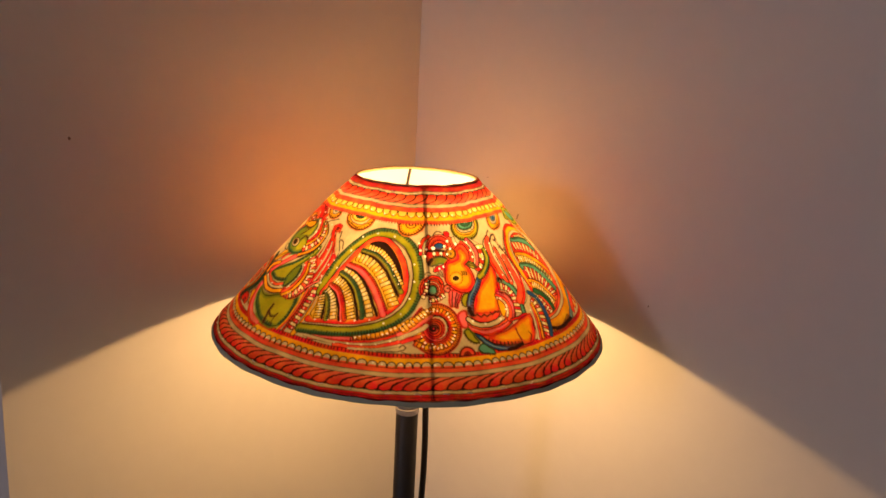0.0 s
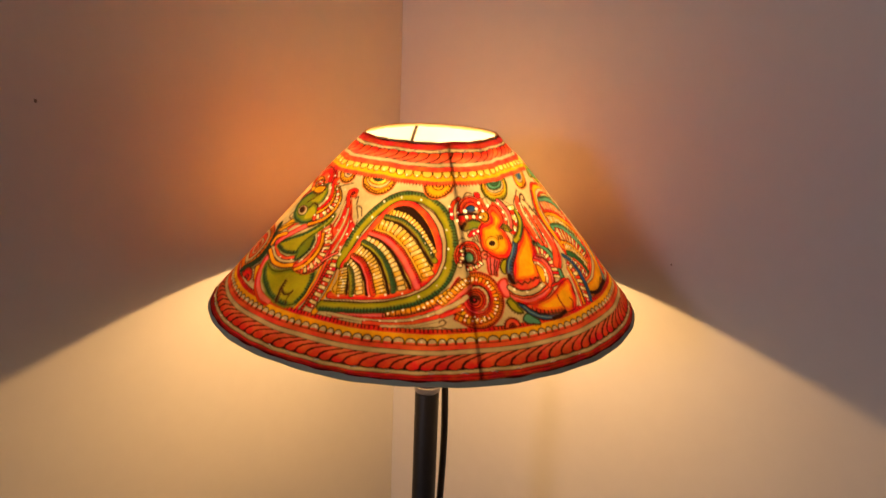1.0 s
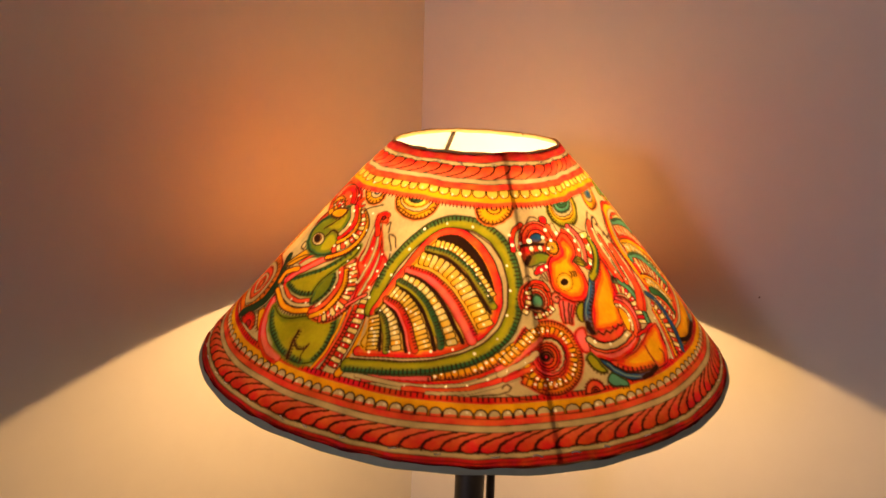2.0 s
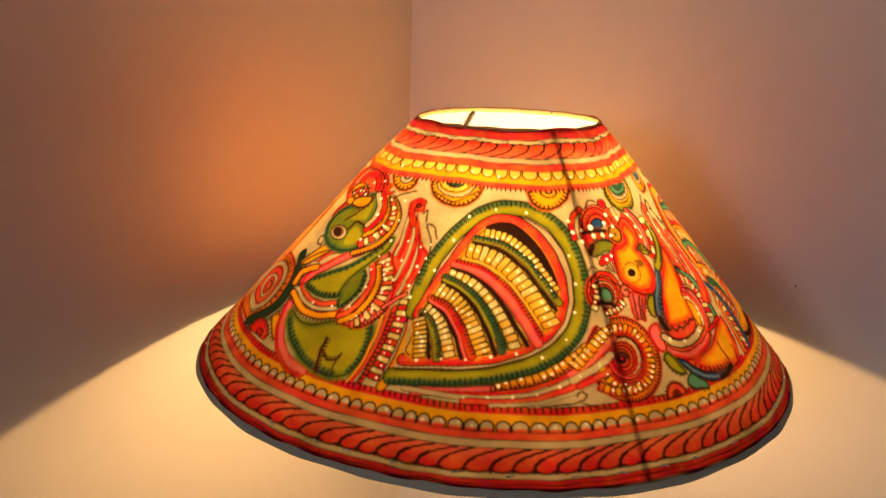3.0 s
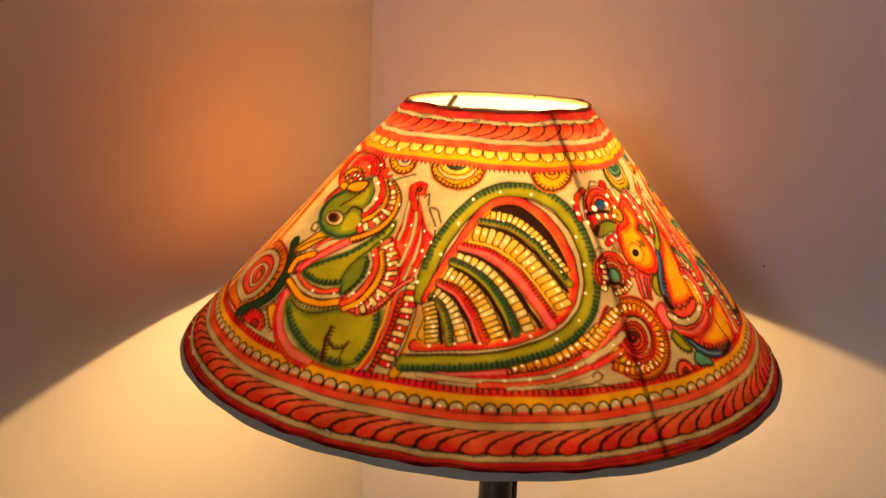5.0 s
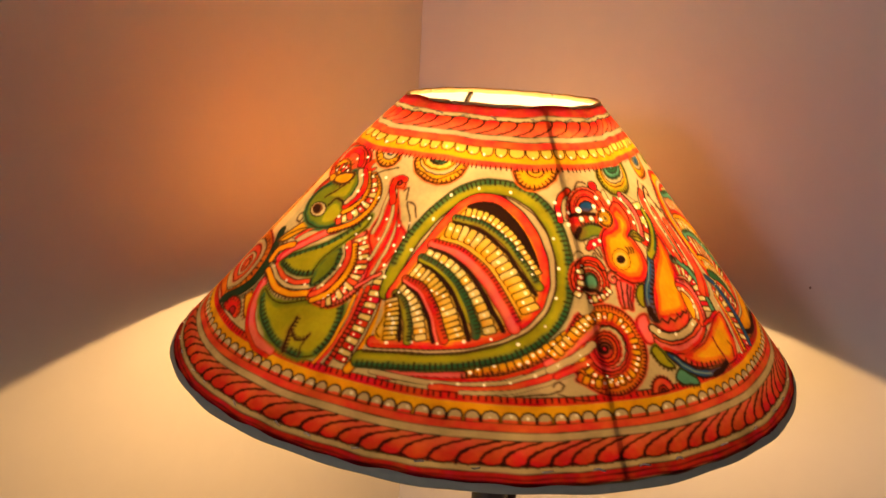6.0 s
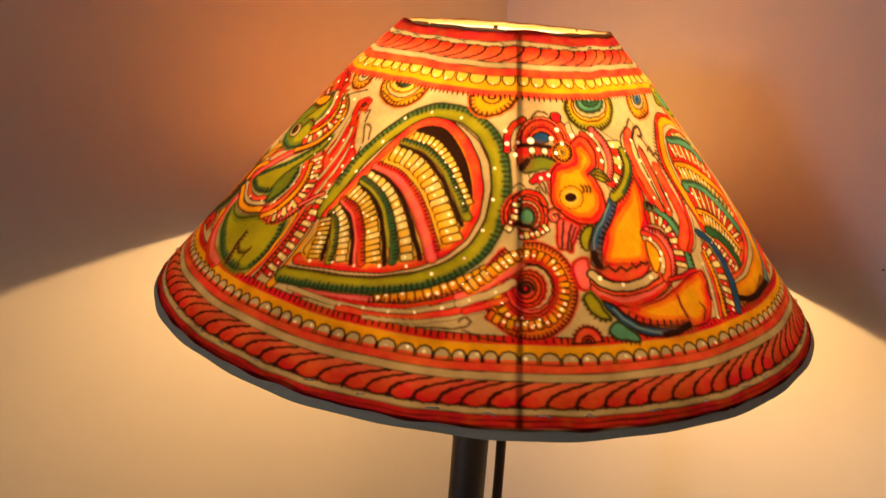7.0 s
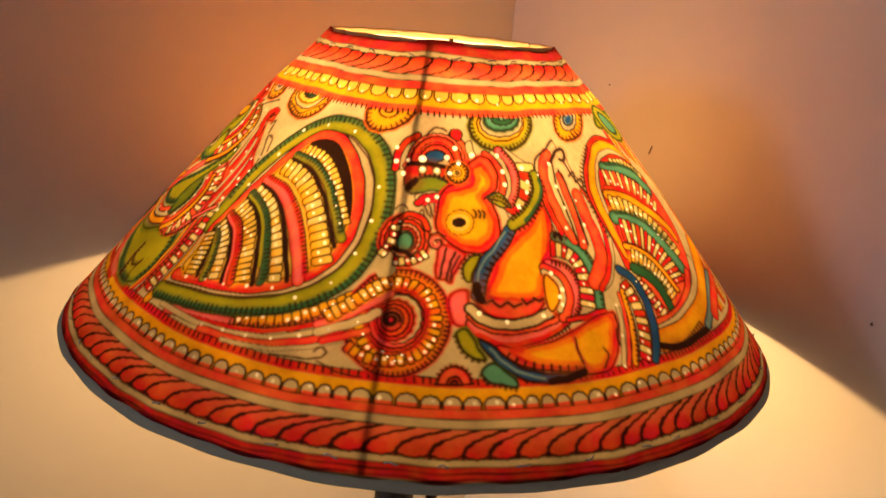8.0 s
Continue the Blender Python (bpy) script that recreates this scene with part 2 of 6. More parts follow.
# Grid of small cells over the flat fan, so that each brush stroke touches only its own stretch of hide.
CELL, SPAN = 4.0, 640.0
WIDE = int(SPAN / CELL)
cell_id = ((FY + SPAN / 2) / CELL).astype(int) * WIDE + ((FX + SPAN / 2) / CELL).astype(int)
ORDER = np.argsort(cell_id, kind="stable")
FIRST = np.searchsorted(cell_id[ORDER], np.arange(WIDE * WIDE + 1))
SPIN = 0.0  # degrees round the axis at which a motif is painted


def near(x0, y0, x1, y1):
    a, b = [max(0, min(WIDE - 1, int((v + SPAN / 2) / CELL))) for v in (x0, x1)]
    c, d = [max(0, min(WIDE - 1, int((v + SPAN / 2) / CELL))) for v in (y0, y1)]
    return np.concatenate([ORDER[FIRST[r * WIDE + a]:FIRST[r * WIDE + b + 1]] for r in range(c, d + 1)])


def placed(pts):
    p = np.array(pts, float).reshape(-1, 2)
    c, s = math.cos(math.radians(SPIN * SIN_A)), math.sin(math.radians(SPIN * SIN_A))
    return np.stack([p[:, 0] * c - p[:, 1] * s, p[:, 0] * s + p[:, 1] * c], -1)


def curve(p, closed=False, per=7):
    """A smooth line through the points (Catmull-Rom)."""
    if len(p) < 3:
        return p
    q = np.vstack([p[-1], p, p[0], p[1]]) if closed else np.vstack([2 * p[0] - p[1], p, 2 * p[-1] - p[-2]])
    t = np.linspace(0, 1, per, endpoint=False)[:, None]
    out = []
    for a, b, c, d in zip(q, q[1:], q[2:], q[3:]):
        out.append(0.5 * (2 * b + (c - a) * t + (2 * a - 5 * b + 4 * c - d) * t ** 2 + (3 * b - a - 3 * c + d) * t ** 3))
    out = np.vstack(out)
    return out if closed else np.vstack([out, p[-1]])


def evenly(line, gap):
    step = np.hypot(*np.diff(line, axis=0).T)
    run = np.concatenate([[0], np.cumsum(step)])
    k = max(2, int(run[-1] / gap) + 1)
    s = np.linspace(0, run[-1], k)
    p = np.stack([np.interp(s, run, line[:, 0]), np.interp(s, run, line[:, 1])], -1)
    d = np.gradient(p, axis=0)
    d /= np.hypot(d[:, 0], d[:, 1])[:, None] + 1e-9
    return p, np.stack([-d[:, 1], d[:, 0]], -1)


def lay(idx, cover, dye, strength=1.0):
    c = strength * np.clip(cover, 0, 1)[:, None]
    paint[idx, :3] += c * (np.array(dye) - paint[idx, :3])


def reach(x, y, line):
    """Distance from hide points to a polyline."""
    best = np.full(x.shape, 1e9)
    for (ax, ay), (bx, by) in zip(line, line[1:]):
        dx, dy = bx - ax, by - ay
        t = np.clip(((x - ax) * dx + (y - ay) * dy) / (dx * dx + dy * dy + 1e-9), 0, 1)
        best = np.minimum(best, (x - ax - t * dx) ** 2 + (y - ay - t * dy) ** 2)
    return np.sqrt(best)


def stroke(line, width, dye, soft=0.28, strength=1.0):
    if len(line) > 6:
        k = np.arange(len(line))[:, None]
        line = line + 0.16 * np.sin(k * 0.9 + line[0, 0] + np.array([0.0, 1.7]))
    for i in range(0, len(line) - 1, 6):
        seg = line[i:i + 7]
        m = width / 2 + 0.6
        idx = near(seg[:, 0].min() - m, seg[:, 1].min() - m, seg[:, 0].max() + m, seg[:, 1].max() + m)
        if idx.size:
            lay(idx, (width / 2 - reach(FX[idx], FY[idx], seg)) / soft + 0.5, dye, strength)


def flood(poly, dye, soft=0.3):
    idx = near(poly[:, 0].min() - 1, poly[:, 1].min() - 1, poly[:, 0].max() + 1, poly[:, 1].max() + 1)
    if not idx.size:
        return
    x, y = FX[idx], FY[idx]
    inside = np.zeros(x.shape, bool)
    for (ax, ay), (bx, by) in zip(poly, np.roll(poly, -1, 0)):
        if ay != by:
            inside ^= ((ay > y) != (by > y)) & (x < (bx - ax) * (y - ay) / (by - ay) + ax)
    lay(idx, inside.astype(float), dye)


INK = 0.85


def pen(width, *pts, dye="ink"):
    width *= 1.4 if dye == "ink" else 1.0
    if dye == "ink":
        stroke(curve(placed(pts)), width * 2.4, DYES["brown"], width * 1.4, 0.3)
    stroke(curve(placed(pts)), width, DYES[dye])


def ticks(gap, size, *pts, dye="ink", fat=0.8, both=0, bleed="brown"):
    """Short combed marks along a line, on the side given by the sign of size."""
    p, n = evenly(curve(placed(pts)), gap)
    stroke(p + n * size * 0.4, abs(size) * 1.3, DYES[bleed], abs(size) * 0.8, 0.25 if bleed == "brown" else 0.75)  # ink bled into the wash
    stroke(p, 0.6, DYES[dye], 0.4)
    for a, b in zip(p, n):
        stroke(np.array([a - b * size * both, a + b * size * random.uniform(0.7, 1.15)]), fat * random.uniform(0.8, 1.3), DYES[dye], 0.45)


def area(dye, *pts, ink=INK, rim="", rim_w=2.2):
    poly = curve(placed(pts), True, 6)
    flood(poly, DYES[dye])
    loop = np.vstack([poly, poly[0]])
    rim = rim or RIMS.get(dye, "")
    if rim:
        w = min(rim_w, 0.16 * min(np.ptp(poly[:, 0]), np.ptp(poly[:, 1])))
        stroke(loop, w, DYES[rim], 0.6 * w)
    if ink:
        stroke(loop, ink, DYES["ink"])


def ribbon(dye, width, *pts, ink=INK):
    line = curve(placed(pts))
    if ink:
        stroke(line, width + 2 * ink, DYES["ink"])
    stroke(line, width, DYES[RIMS.get(dye, dye)])
    stroke(line, width * 0.72, DYES[dye], max(0.3, width * 0.35))


def beads(dye, width, count, *pts, other="", ink=0.75, back="ink", pins=True):
    """A row of rounded cells along a line."""
    line = curve(placed(pts))
    run = np.hypot(*np.diff(line, axis=0).T).sum()
    p, n = evenly(line, run / count)
    for i in range(len(p) - 1):
        c, d, b = (p[i] + p[i + 1]) / 2, (p[i + 1] - p[i]) / 2, (n[i] + n[i + 1]) / 2
        w = width / 2 * random.uniform(1.02, 1.16)
        r = [c - d - b * w * 0.75, c - d * 0.7 - b * w, c + d * 0.7 - b * w, c + d - b * w * 0.75, c + d + b * w * 0.75, c + d * 0.7 + b * w, c - d * 0.7 + b * w, c - d + b * w * 0.75]
        r = np.array(r)
        pick = other if other and (i % 2 or {dye, other} == {"cream", "yellow"} and random.random() < 0.5) else dye
        pick = "straw" if pick == "cream" else pick
        flood(r, DYES[pick])
        if pick in RIMS:
            stroke(r[:4] * 0.9 + c * 0.1, w * 0.7, DYES[RIMS[pick]], w * 0.8)
        stroke(np.vstack([r, r[:1]]), ink, DYES[back])
        if pins and random.random() < 0.8:
            pin(c + b * w * random.uniform(-0.5, 0.5))


def pin(c, r=0.56):
    """A hole pricked through the hide, its lit edge painted in near-white dye."""
    r *= random.uniform(0.7, 1.35)
    idx = near(c[0] - 2, c[1] - 2, c[0] + 2, c[1] + 2)
    if idx.size:
        far = np.hypot(FX[idx] - c[0], FY[idx] - c[1])
        paint[idx, 3] = np.minimum(paint[idx, 3], np.clip((far - r * 0.45) / 0.35, 0, 1))
        lay(idx, (r + 0.15 - far) / 0.4, (1.0, 0.97, 0.88))


def pins(gap, *pts):
    p, n = evenly(curve(placed(pts)), gap)
    for c, b in zip(p, n):
        pin(c + b * random.uniform(-0.2, 0.2))


def disc(dye, cx, cy, rx, ry=0.0, ink=INK, tilt=0.0):
    ry = ry or rx
    c, s = math.cos(math.radians(tilt)), math.sin(math.radians(tilt))
    area(dye, *[(cx + rx * math.cos(k) * c - ry * math.sin(k) * s, cy + rx * math.cos(k) * s + ry * math.sin(k) * c) for k in [i * math.pi / 8 for i in range(16)]], ink=ink)


def frill(cx, cy, rx, ry, gap, size):
    ticks(gap, size, *[(cx + rx * math.cos(k), cy + ry * math.sin(k)) for k in [i * math.pi / 8 for i in range(17)]])


def curl(cx, cy, r, loops=2.0, width=0.5, dye="ink", start=0.0):
    k = int(14 * loops)
    pen(width, *[(cx + r * (1 - i / k) * math.cos(start + i * loops * 2 * math.pi / k), cy + r * (1 - i / k) * math.sin(start + i * loops * 2 * math.pi / k)) for i in range(k)], dye=dye)


# Borders that run all the way round: dye by distance from the apex.
def drift(turn, rho):
    a = np.radians(turn)
    return 1.3 * np.cos(3 * (a - 0.28)) * (rho - TOP) / (RIM - TOP) + 0.35 * np.sin(a * 7 + 0.6) + 0.25 * np.sin(a * 17)


D = DOWN + drift(TURN, DOWN)
BORDERS = [
    (88.0, 98.0, "brick"), (101.0, 110.6, "coral"), (114.4, 119.0, "coral"), (119.0, 128.2, "amber"), (127.8, 131.8, "coral"),
    (260.6, 265.0, "red"), (265.0, 274.0, "amber"), (274.0, 278.2, "coral"), (282.6, 294.8, "coral"), (298.2, 304.6, "maroon"),
]


def borders(lo_end, hi_end):
    """Dye bands, paling rope bands and ink lines between two distances from the apex."""
    here = (D > lo_end) & (D < hi_end)
    for lo, hi, dye in BORDERS:
        cover = (here * np.clip(np.minimum(D - lo, hi - D) / 0.5 + 0.5, 0, 1))[:, None]
        paint[:, :3] += cover * (np.array(DYES[dye]) - paint[:, :3])
    # the cream gaps between the upper bands stay bare
    for lo, hi in ((98.0, 101.0), (110.6, 114.4)):
        cover = (here & (D > lo) & (D < hi))[:, None]
        paint[:, :3] += cover * (np.array(CREAM) - paint[:, :3])
    # the rope bands pale towards one edge, as the brush was lifted
    for lo, hi, flip in ((101.0, 110.6, 1), (282.6, 294.8, -1)):
        k = np.clip((D - lo) / (hi - lo), 0, 1)
        k = k if flip > 0 else 1 - k
        inside = here & (D > lo) & (D < hi)
        paint[:, :3] += (inside * np.clip(k * 1.5 - 0.6, 0, 1) * 0.6)[:, None] * (STRENGTH * np.array((0.88, 0.28, 0.13)) - paint[:, :3])
        paint[:, :3] += (inside * np.clip(1.0 - k * 2.0, 0, 1))[:, None] * (np.array(DYES["red"]) - paint[:, :3])
    for at in (98.0, 101.0, 110.8, 114.4, 119.0, 260.6, 274.1, 278.3, 282.4, 295.0, 298.2, 300.8, 303.4):
        cover = here * np.clip((0.34 - np.abs(D - at)) / 0.25 + 0.5, 0, 1) * (0.8 + 0.2 * np.sin(np.radians(TURN) * 23 + at))
        paint[:, :3] += np.clip(cover, 0, 1)[:, None] * (np.array(DYES["ink"]) - paint[:, :3])


borders(200, 400)


def on_ring(turn, rho):
    a = math.radians(((turn + 180) % 360) - 180) * SIN_A
    rho -= drift(turn, rho)
    return rho * math.sin(a), -rho * math.cos(a)


def rope(lo, hi, step, sweep, width, upward):
    """Hooked strokes that turn a band into a twisted rope."""
    t = -178.0
    while t < 178:
        k = np.array((0, 0.2, 0.4, 0.6, 0.8, 1.0))
        turn = t + (1 if upward else -1) * sweep * k ** 1.9 * random.uniform(0.85, 1.1)
        rho = hi - (hi - lo) * k ** 0.75 if upward else lo + (hi - lo) * k ** 0.75
        line = curve(np.array([on_ring(a, r) for a, r in zip(turn, rho)]))
        stroke(line, width * random.uniform(0.8, 1.2), DYES["ink"])
        stroke(line[:len(line) // 2], width * random.uniform(1.2, 1.7), DYES["ink"])
        # rounded foot of each strand
        end = hi if upward else lo
        step_now = step * random.uniform(0.85, 1.15)
        foot = [on_ring(t + step_now * x, end + (0.5 if upward else -0.5) - (1 if upward else -1) * 1.9 * (2 * x - 1) ** 2) for x in (0, 0.2, 0.5, 0.8, 1)]
        stroke(curve(np.array(foot)), width * 0.8, DYES["ink"])
        t += step_now


def ring_beads(lo, hi, step, dye, line, alt=None, pinned=0.5, hang=False):
    """Half-round cells in a row, arched towards the apex or hanging from it."""
    t = -178.0
    while t < 178:
        s = step * random.uniform(0.8, 1.2)
        a = [on_ring(t + s * x, hi - (hi - lo) * y if hang else lo + (hi - lo) * y) for x, y in ((0.06, 0.95), (0.06, 0.45), (0.22, 0.12), (0.5, 0.0), (0.78, 0.12), (0.94, 0.45), (0.94, 0.95))]
        flood(np.array(a), DYES[dye])
        if alt:
            flood(np.array([on_ring(t + s * x, lo + (hi - lo) * y) for x, y in ((0.08, 0.97), (0.08, 0.74), (0.92, 0.70), (0.92, 0.97))]), DYES[alt], 0.8)
        stroke(np.array(a), line, DYES["ink"])
        if random.random() < pinned:
            low = 0.75 if hang else 0.5
            pin(np.array(on_ring(t + s * random.uniform(0.3, 0.7), lo + (hi - lo) * random.uniform(low - 0.2, low + 0.2))), 0.5)
        t += s


def comb(rho, step, size, fat=0.7):
    t = -178.0
    while t < 178:
        stroke(np.array([on_ring(t, rho), on_ring(t + 0.1, rho + size)]), fat, DYES["ink"])
        t += step * random.uniform(0.8, 1.2)


rope(282.8, 294.6, 3.5, 6.0, 1.2, True)
ring_beads(268.4, 274.0, 2.75, "cream", 0.95, "coral", 0.6)
comb(260.6, 1.15, 2.7, 1.0)


def green_plumes():
    # ringed wheel beside the green plumes
    area("orange", (-213.5, -144.2), (-229.4, -110.9), (-187.4, -102.4), (-171.0, -120.6), (-169.7, -137.2), (-178.7, -150.4), (-191.7, -155.1), (-203.4, -152.3))
    area("cream", (-210.5, -139.2), (-222.2, -113.3), (-225.3, -92.8), (-208.3, -95.3), (-183.8, -111.6), (-176.1, -124.7), (-178.5, -138.8), (-190.6, -146.5), (-202.5, -146.3))
    ticks(4.3, -4.3, (-207.5, -142.2), (-192.6, -147.6), (-179.8, -141.4), (-174.8, -127.1), (-184.4, -109.5), fat=1.0)
    area("coral", (-206.0, -135.2), (-212.5, -118.2), (-208.7, -109.2), (-197.6, -109.1), (-184.2, -117.9), (-182.0, -131.7), (-189.8, -139.8), (-199.4, -140.5))
    area("cream", (-202.2, -133.2), (-204.8, -122.4), (-200.7, -116.2), (-191.3, -118.4), (-185.7, -127.2), (-190.2, -135.2), (-196.0, -136.8))
    area("coral", (-199.9, -131.2), (-200.0, -121.7), (-192.9, -121.1), (-189.6, -129.1), (-193.9, -134.2))
    pen(0.8, (-197.9, -130.0), (-196.9, -124.5), (-192.7, -124.9), (-192.3, -130.8), (-196.0, -131.9))
    ribbon("pine", 6.9, (-163.2, -119.9), (-165.7, -136.9), (-174.4, -149.7), (-187.3, -154.9), (-207.7, -151.2))
    ticks(5.1, 3.2, (-158.4, -125.2), (-161.7, -141.2), (-170.8, -154.4), (-184.6, -160.4), (-205.1, -156.4), fat=1.2, bleed='pine')
    area("red", (-203.7, -160.4), (-200.1, -156.1), (-193.2, -157.4), (-187.1, -165.2), (-185.5, -174.5), (-189.4, -176.7), (-193.4, -172.0), ink=0.7)
    ticks(3.6, -2.6, (-203.2, -160.7), (-199.6, -156.4), (-193.2, -157.4), (-187.1, -165.2), (-185.5, -174.5))
    area("deep", (-196.6, -167.0), (-193.8, -165.0), (-190.6, -169.3), (-191.8, -172.9))
    area("amber", (-183.6, -163.6), (-179.0, -161.7), (-175.5, -169.6), (-176.4, -177.3), (-180.4, -180.3), (-182.6, -173.4), ink=0.6)
    ticks(3.4, -2.1, (-183.6, -163.6), (-183.1, -172.3), (-180.4, -180.3))
    # lower leaf
    ribbon("pink", 6.4, (-169.9, -158.5), (-174.3, -169.0), (-175.1, -185.0), (-170.0, -199.7), (-159.3, -210.8), ink=0.4)
    ribbon("red", 2.4, (-172.3, -157.2), (-178.0, -169.2), (-177.5, -187.9), (-171.0, -204.2), (-161.2, -213.6), ink=0.3)
    area("olive", (-167.8, -164.8), (-156.6, -179.8), (-136.6, -186.2), (-125.8, -192.2), (-116.0, -195.2), (-118.8, -206.5), (-124.0, -215.1), (-131.1, -221.1), (-141.9, -220.1), (-152.6, -211.6), (-161.8, -199.5), (-167.5, -184.6), (-169.7, -171.4), rim="leaf", rim_w=5)
    pen(1.8, (-168.0, -168.1), (-168.1, -182.3), (-161.8, -198.7), (-152.6, -210.9), (-141.9, -219.4), dye="green")
    pen(1.6, (-116.1, -195.8), (-119.1, -206.4), (-124.7, -215.5), (-131.1, -221.1), dye="green")
    ticks(3.3, 3.3, (-169.7, -171.4), (-167.5, -184.6), (-161.8, -199.5), (-152.6, -211.6), (-141.9, -220.1), bleed="green")
    ticks(2.6, 2.6, (-131.1, -221.1), (-124.0, -215.1), (-118.8, -206.5), (-116.0, -195.2), bleed="green")
    pen(1.4, (-144.0, -195.1), (-148.1, -202.6), (-151.2, -213.9))
    ticks(2.1, 2.5, (-144.0, -195.1), (-148.1, -202.6), (-151.2, -213.9))
    pen(0.7, (-146.6, -201.3), (-143.4, -209.1), (-137.6, -210.2), (-134.8, -207.8))
    ticks(1.7, 2.0, (-146.3, -205.1), (-142.5, -209.5), (-137.0, -210.4))
    pen(0.5, (-134.8, -207.8), (-139.6, -213.0), (-141.8, -219.1))
    # amber collar under the pointed leaf
    ribbon("amber", 3.7, (-167.5, -150.0), (-161.3, -164.6), (-150.0, -176.1), (-136.0, -181.6))
    ticks(2.6, -1.8, (-169.1, -151.3), (-162.8, -166.8), (-150.0, -178.7), (-136.4, -184.1))
    ribbon("cream", 2.3, (-163.9, -148.6), (-158.7, -161.0), (-147.7, -172.3), (-135.5, -177.2), ink=0.7)
    ribbon("coral", 2.7, (-160.6, -148.2), (-156.0, -159.4), (-146.4, -169.3), (-135.3, -173.5), ink=0.7)
    # ringed wing
    area("pink", (-103.3, -151.0), (-100.1, -163.0), (-101.0, -176.2), (-105.1, -186.2), (-114.4, -193.3), (-125.0, -194.4), (-135.4, -186.9), (-136.6, -180.2), (-122.3, -171.1), (-113.6, -157.2), ink=0.7, rim='red')
    ticks(2.3, -2.0, (-102.6, -151.3), (-99.6, -163.3), (-100.2, -176.4), (-104.7, -186.8), (-114.5, -194.1), (-125.0, -195.0), fat=0.9)
    beads("cream", 8.2, 16, (-105.3, -154.9), (-105.5, -166.7), (-108.0, -177.2), (-113.3, -184.3), (-120.9, -188.6), (-129.4, -189.3), other='coral')
    ribbon("amber", 3.8, (-109.8, -159.3), (-111.4, -171.2), (-117.5, -180.1), (-125.9, -185.9), (-135.1, -186.1))
    ticks(2.1, -1.4, (-107.9, -160.2), (-109.2, -172.8), (-115.7, -182.2), (-124.9, -188.5), fat=0.8)
    ribbon("coral", 3.6, (-113.4, -156.0), (-114.3, -166.8), (-120.2, -175.9), (-128.3, -181.6), (-135.9, -182.8), ink=0.7)
    ribbon("cream", 1.8, (-116.3, -156.2), (-117.3, -165.5), (-122.5, -173.0), (-131.8, -179.3), ink=0.6)
    pin(np.array((-114.5, -158.8)), 0.60)
    pin(np.array((-118.5, -169.6)), 0.60)
    pin(np.array((-129.2, -178.9)), 0.60)
    pin(np.array((-139.8, -174.0)), 0.60)
    pin(np.array((-151.7, -165.9)), 0.60)
    pin(np.array((-162.5, -149.7)), 0.60)
    pin(np.array((-104.7, -163.9)), 0.60)
    pin(np.array((-106.1, -169.5)), 0.60)
    pin(np.array((-108.3, -175.1)), 0.60)
    pin(np.array((-110.2, -180.0)), 0.60)
    pin(np.array((-115.0, -185.6)), 0.60)
    pin(np.array((-119.9, -189.4)), 0.60)
    pin(np.array((-108.6, -151.7)), 0.60)
    pin(np.array((-106.8, -157.0)), 0.60)
    area("leaf", (-136.1, -176.5), (-134.6, -169.7), (-130.5, -163.3), (-123.8, -158.4), (-118.4, -157.7), (-118.9, -163.2), (-122.4, -169.4), (-128.7, -174.5), ink=1.0, rim='green')
    ticks(2.9, -2.2, (-134.2, -175.9), (-127.6, -173.3), (-122.5, -168.6), (-119.3, -161.4), fat=1.0, bleed='green')
    # pointed leaf
    area("olive", (-157.6, -149.9), (-151.3, -147.2), (-139.5, -148.5), (-127.7, -150.1), (-117.3, -148.3), (-106.7, -145.2), (-99.2, -142.2), (-101.9, -148.4), (-111.0, -152.3), (-118.2, -155.3), (-127.1, -159.2), (-132.9, -164.5), (-136.1, -169.1), (-143.5, -165.4), (-151.5, -158.4), rim='leaf', rim_w=3)
    pen(2.2, (-151.4, -148.1), (-139.9, -149.2), (-127.7, -151.0), (-117.6, -149.5), dye='green')
    ticks(3.5, -2.3, (-151.3, -147.2), (-139.5, -148.5), (-127.5, -149.8), (-117.3, -148.3), (-106.7, -145.2), bleed='green')
    pen(2.4, (-157.1, -151.0), (-150.8, -158.7), (-143.2, -165.2), (-135.7, -168.4), dye='green')
    ticks(3.0, 2.7, (-157.1, -151.0), (-151.7, -158.7), (-143.3, -165.9), (-135.2, -169.0), fat=1.2, bleed='green')
    ribbon("pink", 5.3, (-158.5, -145.0), (-151.0, -142.9), (-139.1, -142.6), (-128.2, -142.1), (-118.1, -142.8))
    ribbon("red", 1.8, (-160.0, -147.6), (-158.4, -144.1), (-150.9, -141.2), (-138.6, -140.2), (-128.7, -139.2), ink=0)
    ribbon("amber", 4.0, (-165.3, -142.7), (-161.2, -137.7), (-154.7, -138.0), (-148.9, -139.6))
    ticks(3.4, 2.0, (-166.6, -139.2), (-161.9, -134.5), (-154.4, -135.4))
    ribbon("cream", 2.1, (-148.7, -133.3), (-139.8, -133.1), (-131.0, -136.1), ink=0.7)
    # crest arcs over the green head
    area("coral", (-128.0, -92.9), (-127.6, -72.4), (-115.4, -70.4), (-101.9, -81.3), (-97.2, -93.2), (-99.6, -103.0), (-106.8, -103.7), (-112.0, -102.1), ink=0.5)
    ribbon("red", 3.7, (-126.8, -84.2), (-123.2, -76.7), (-113.7, -74.0), (-103.6, -81.6), (-99.2, -92.3), (-101.9, -102.0), ink=0.7)
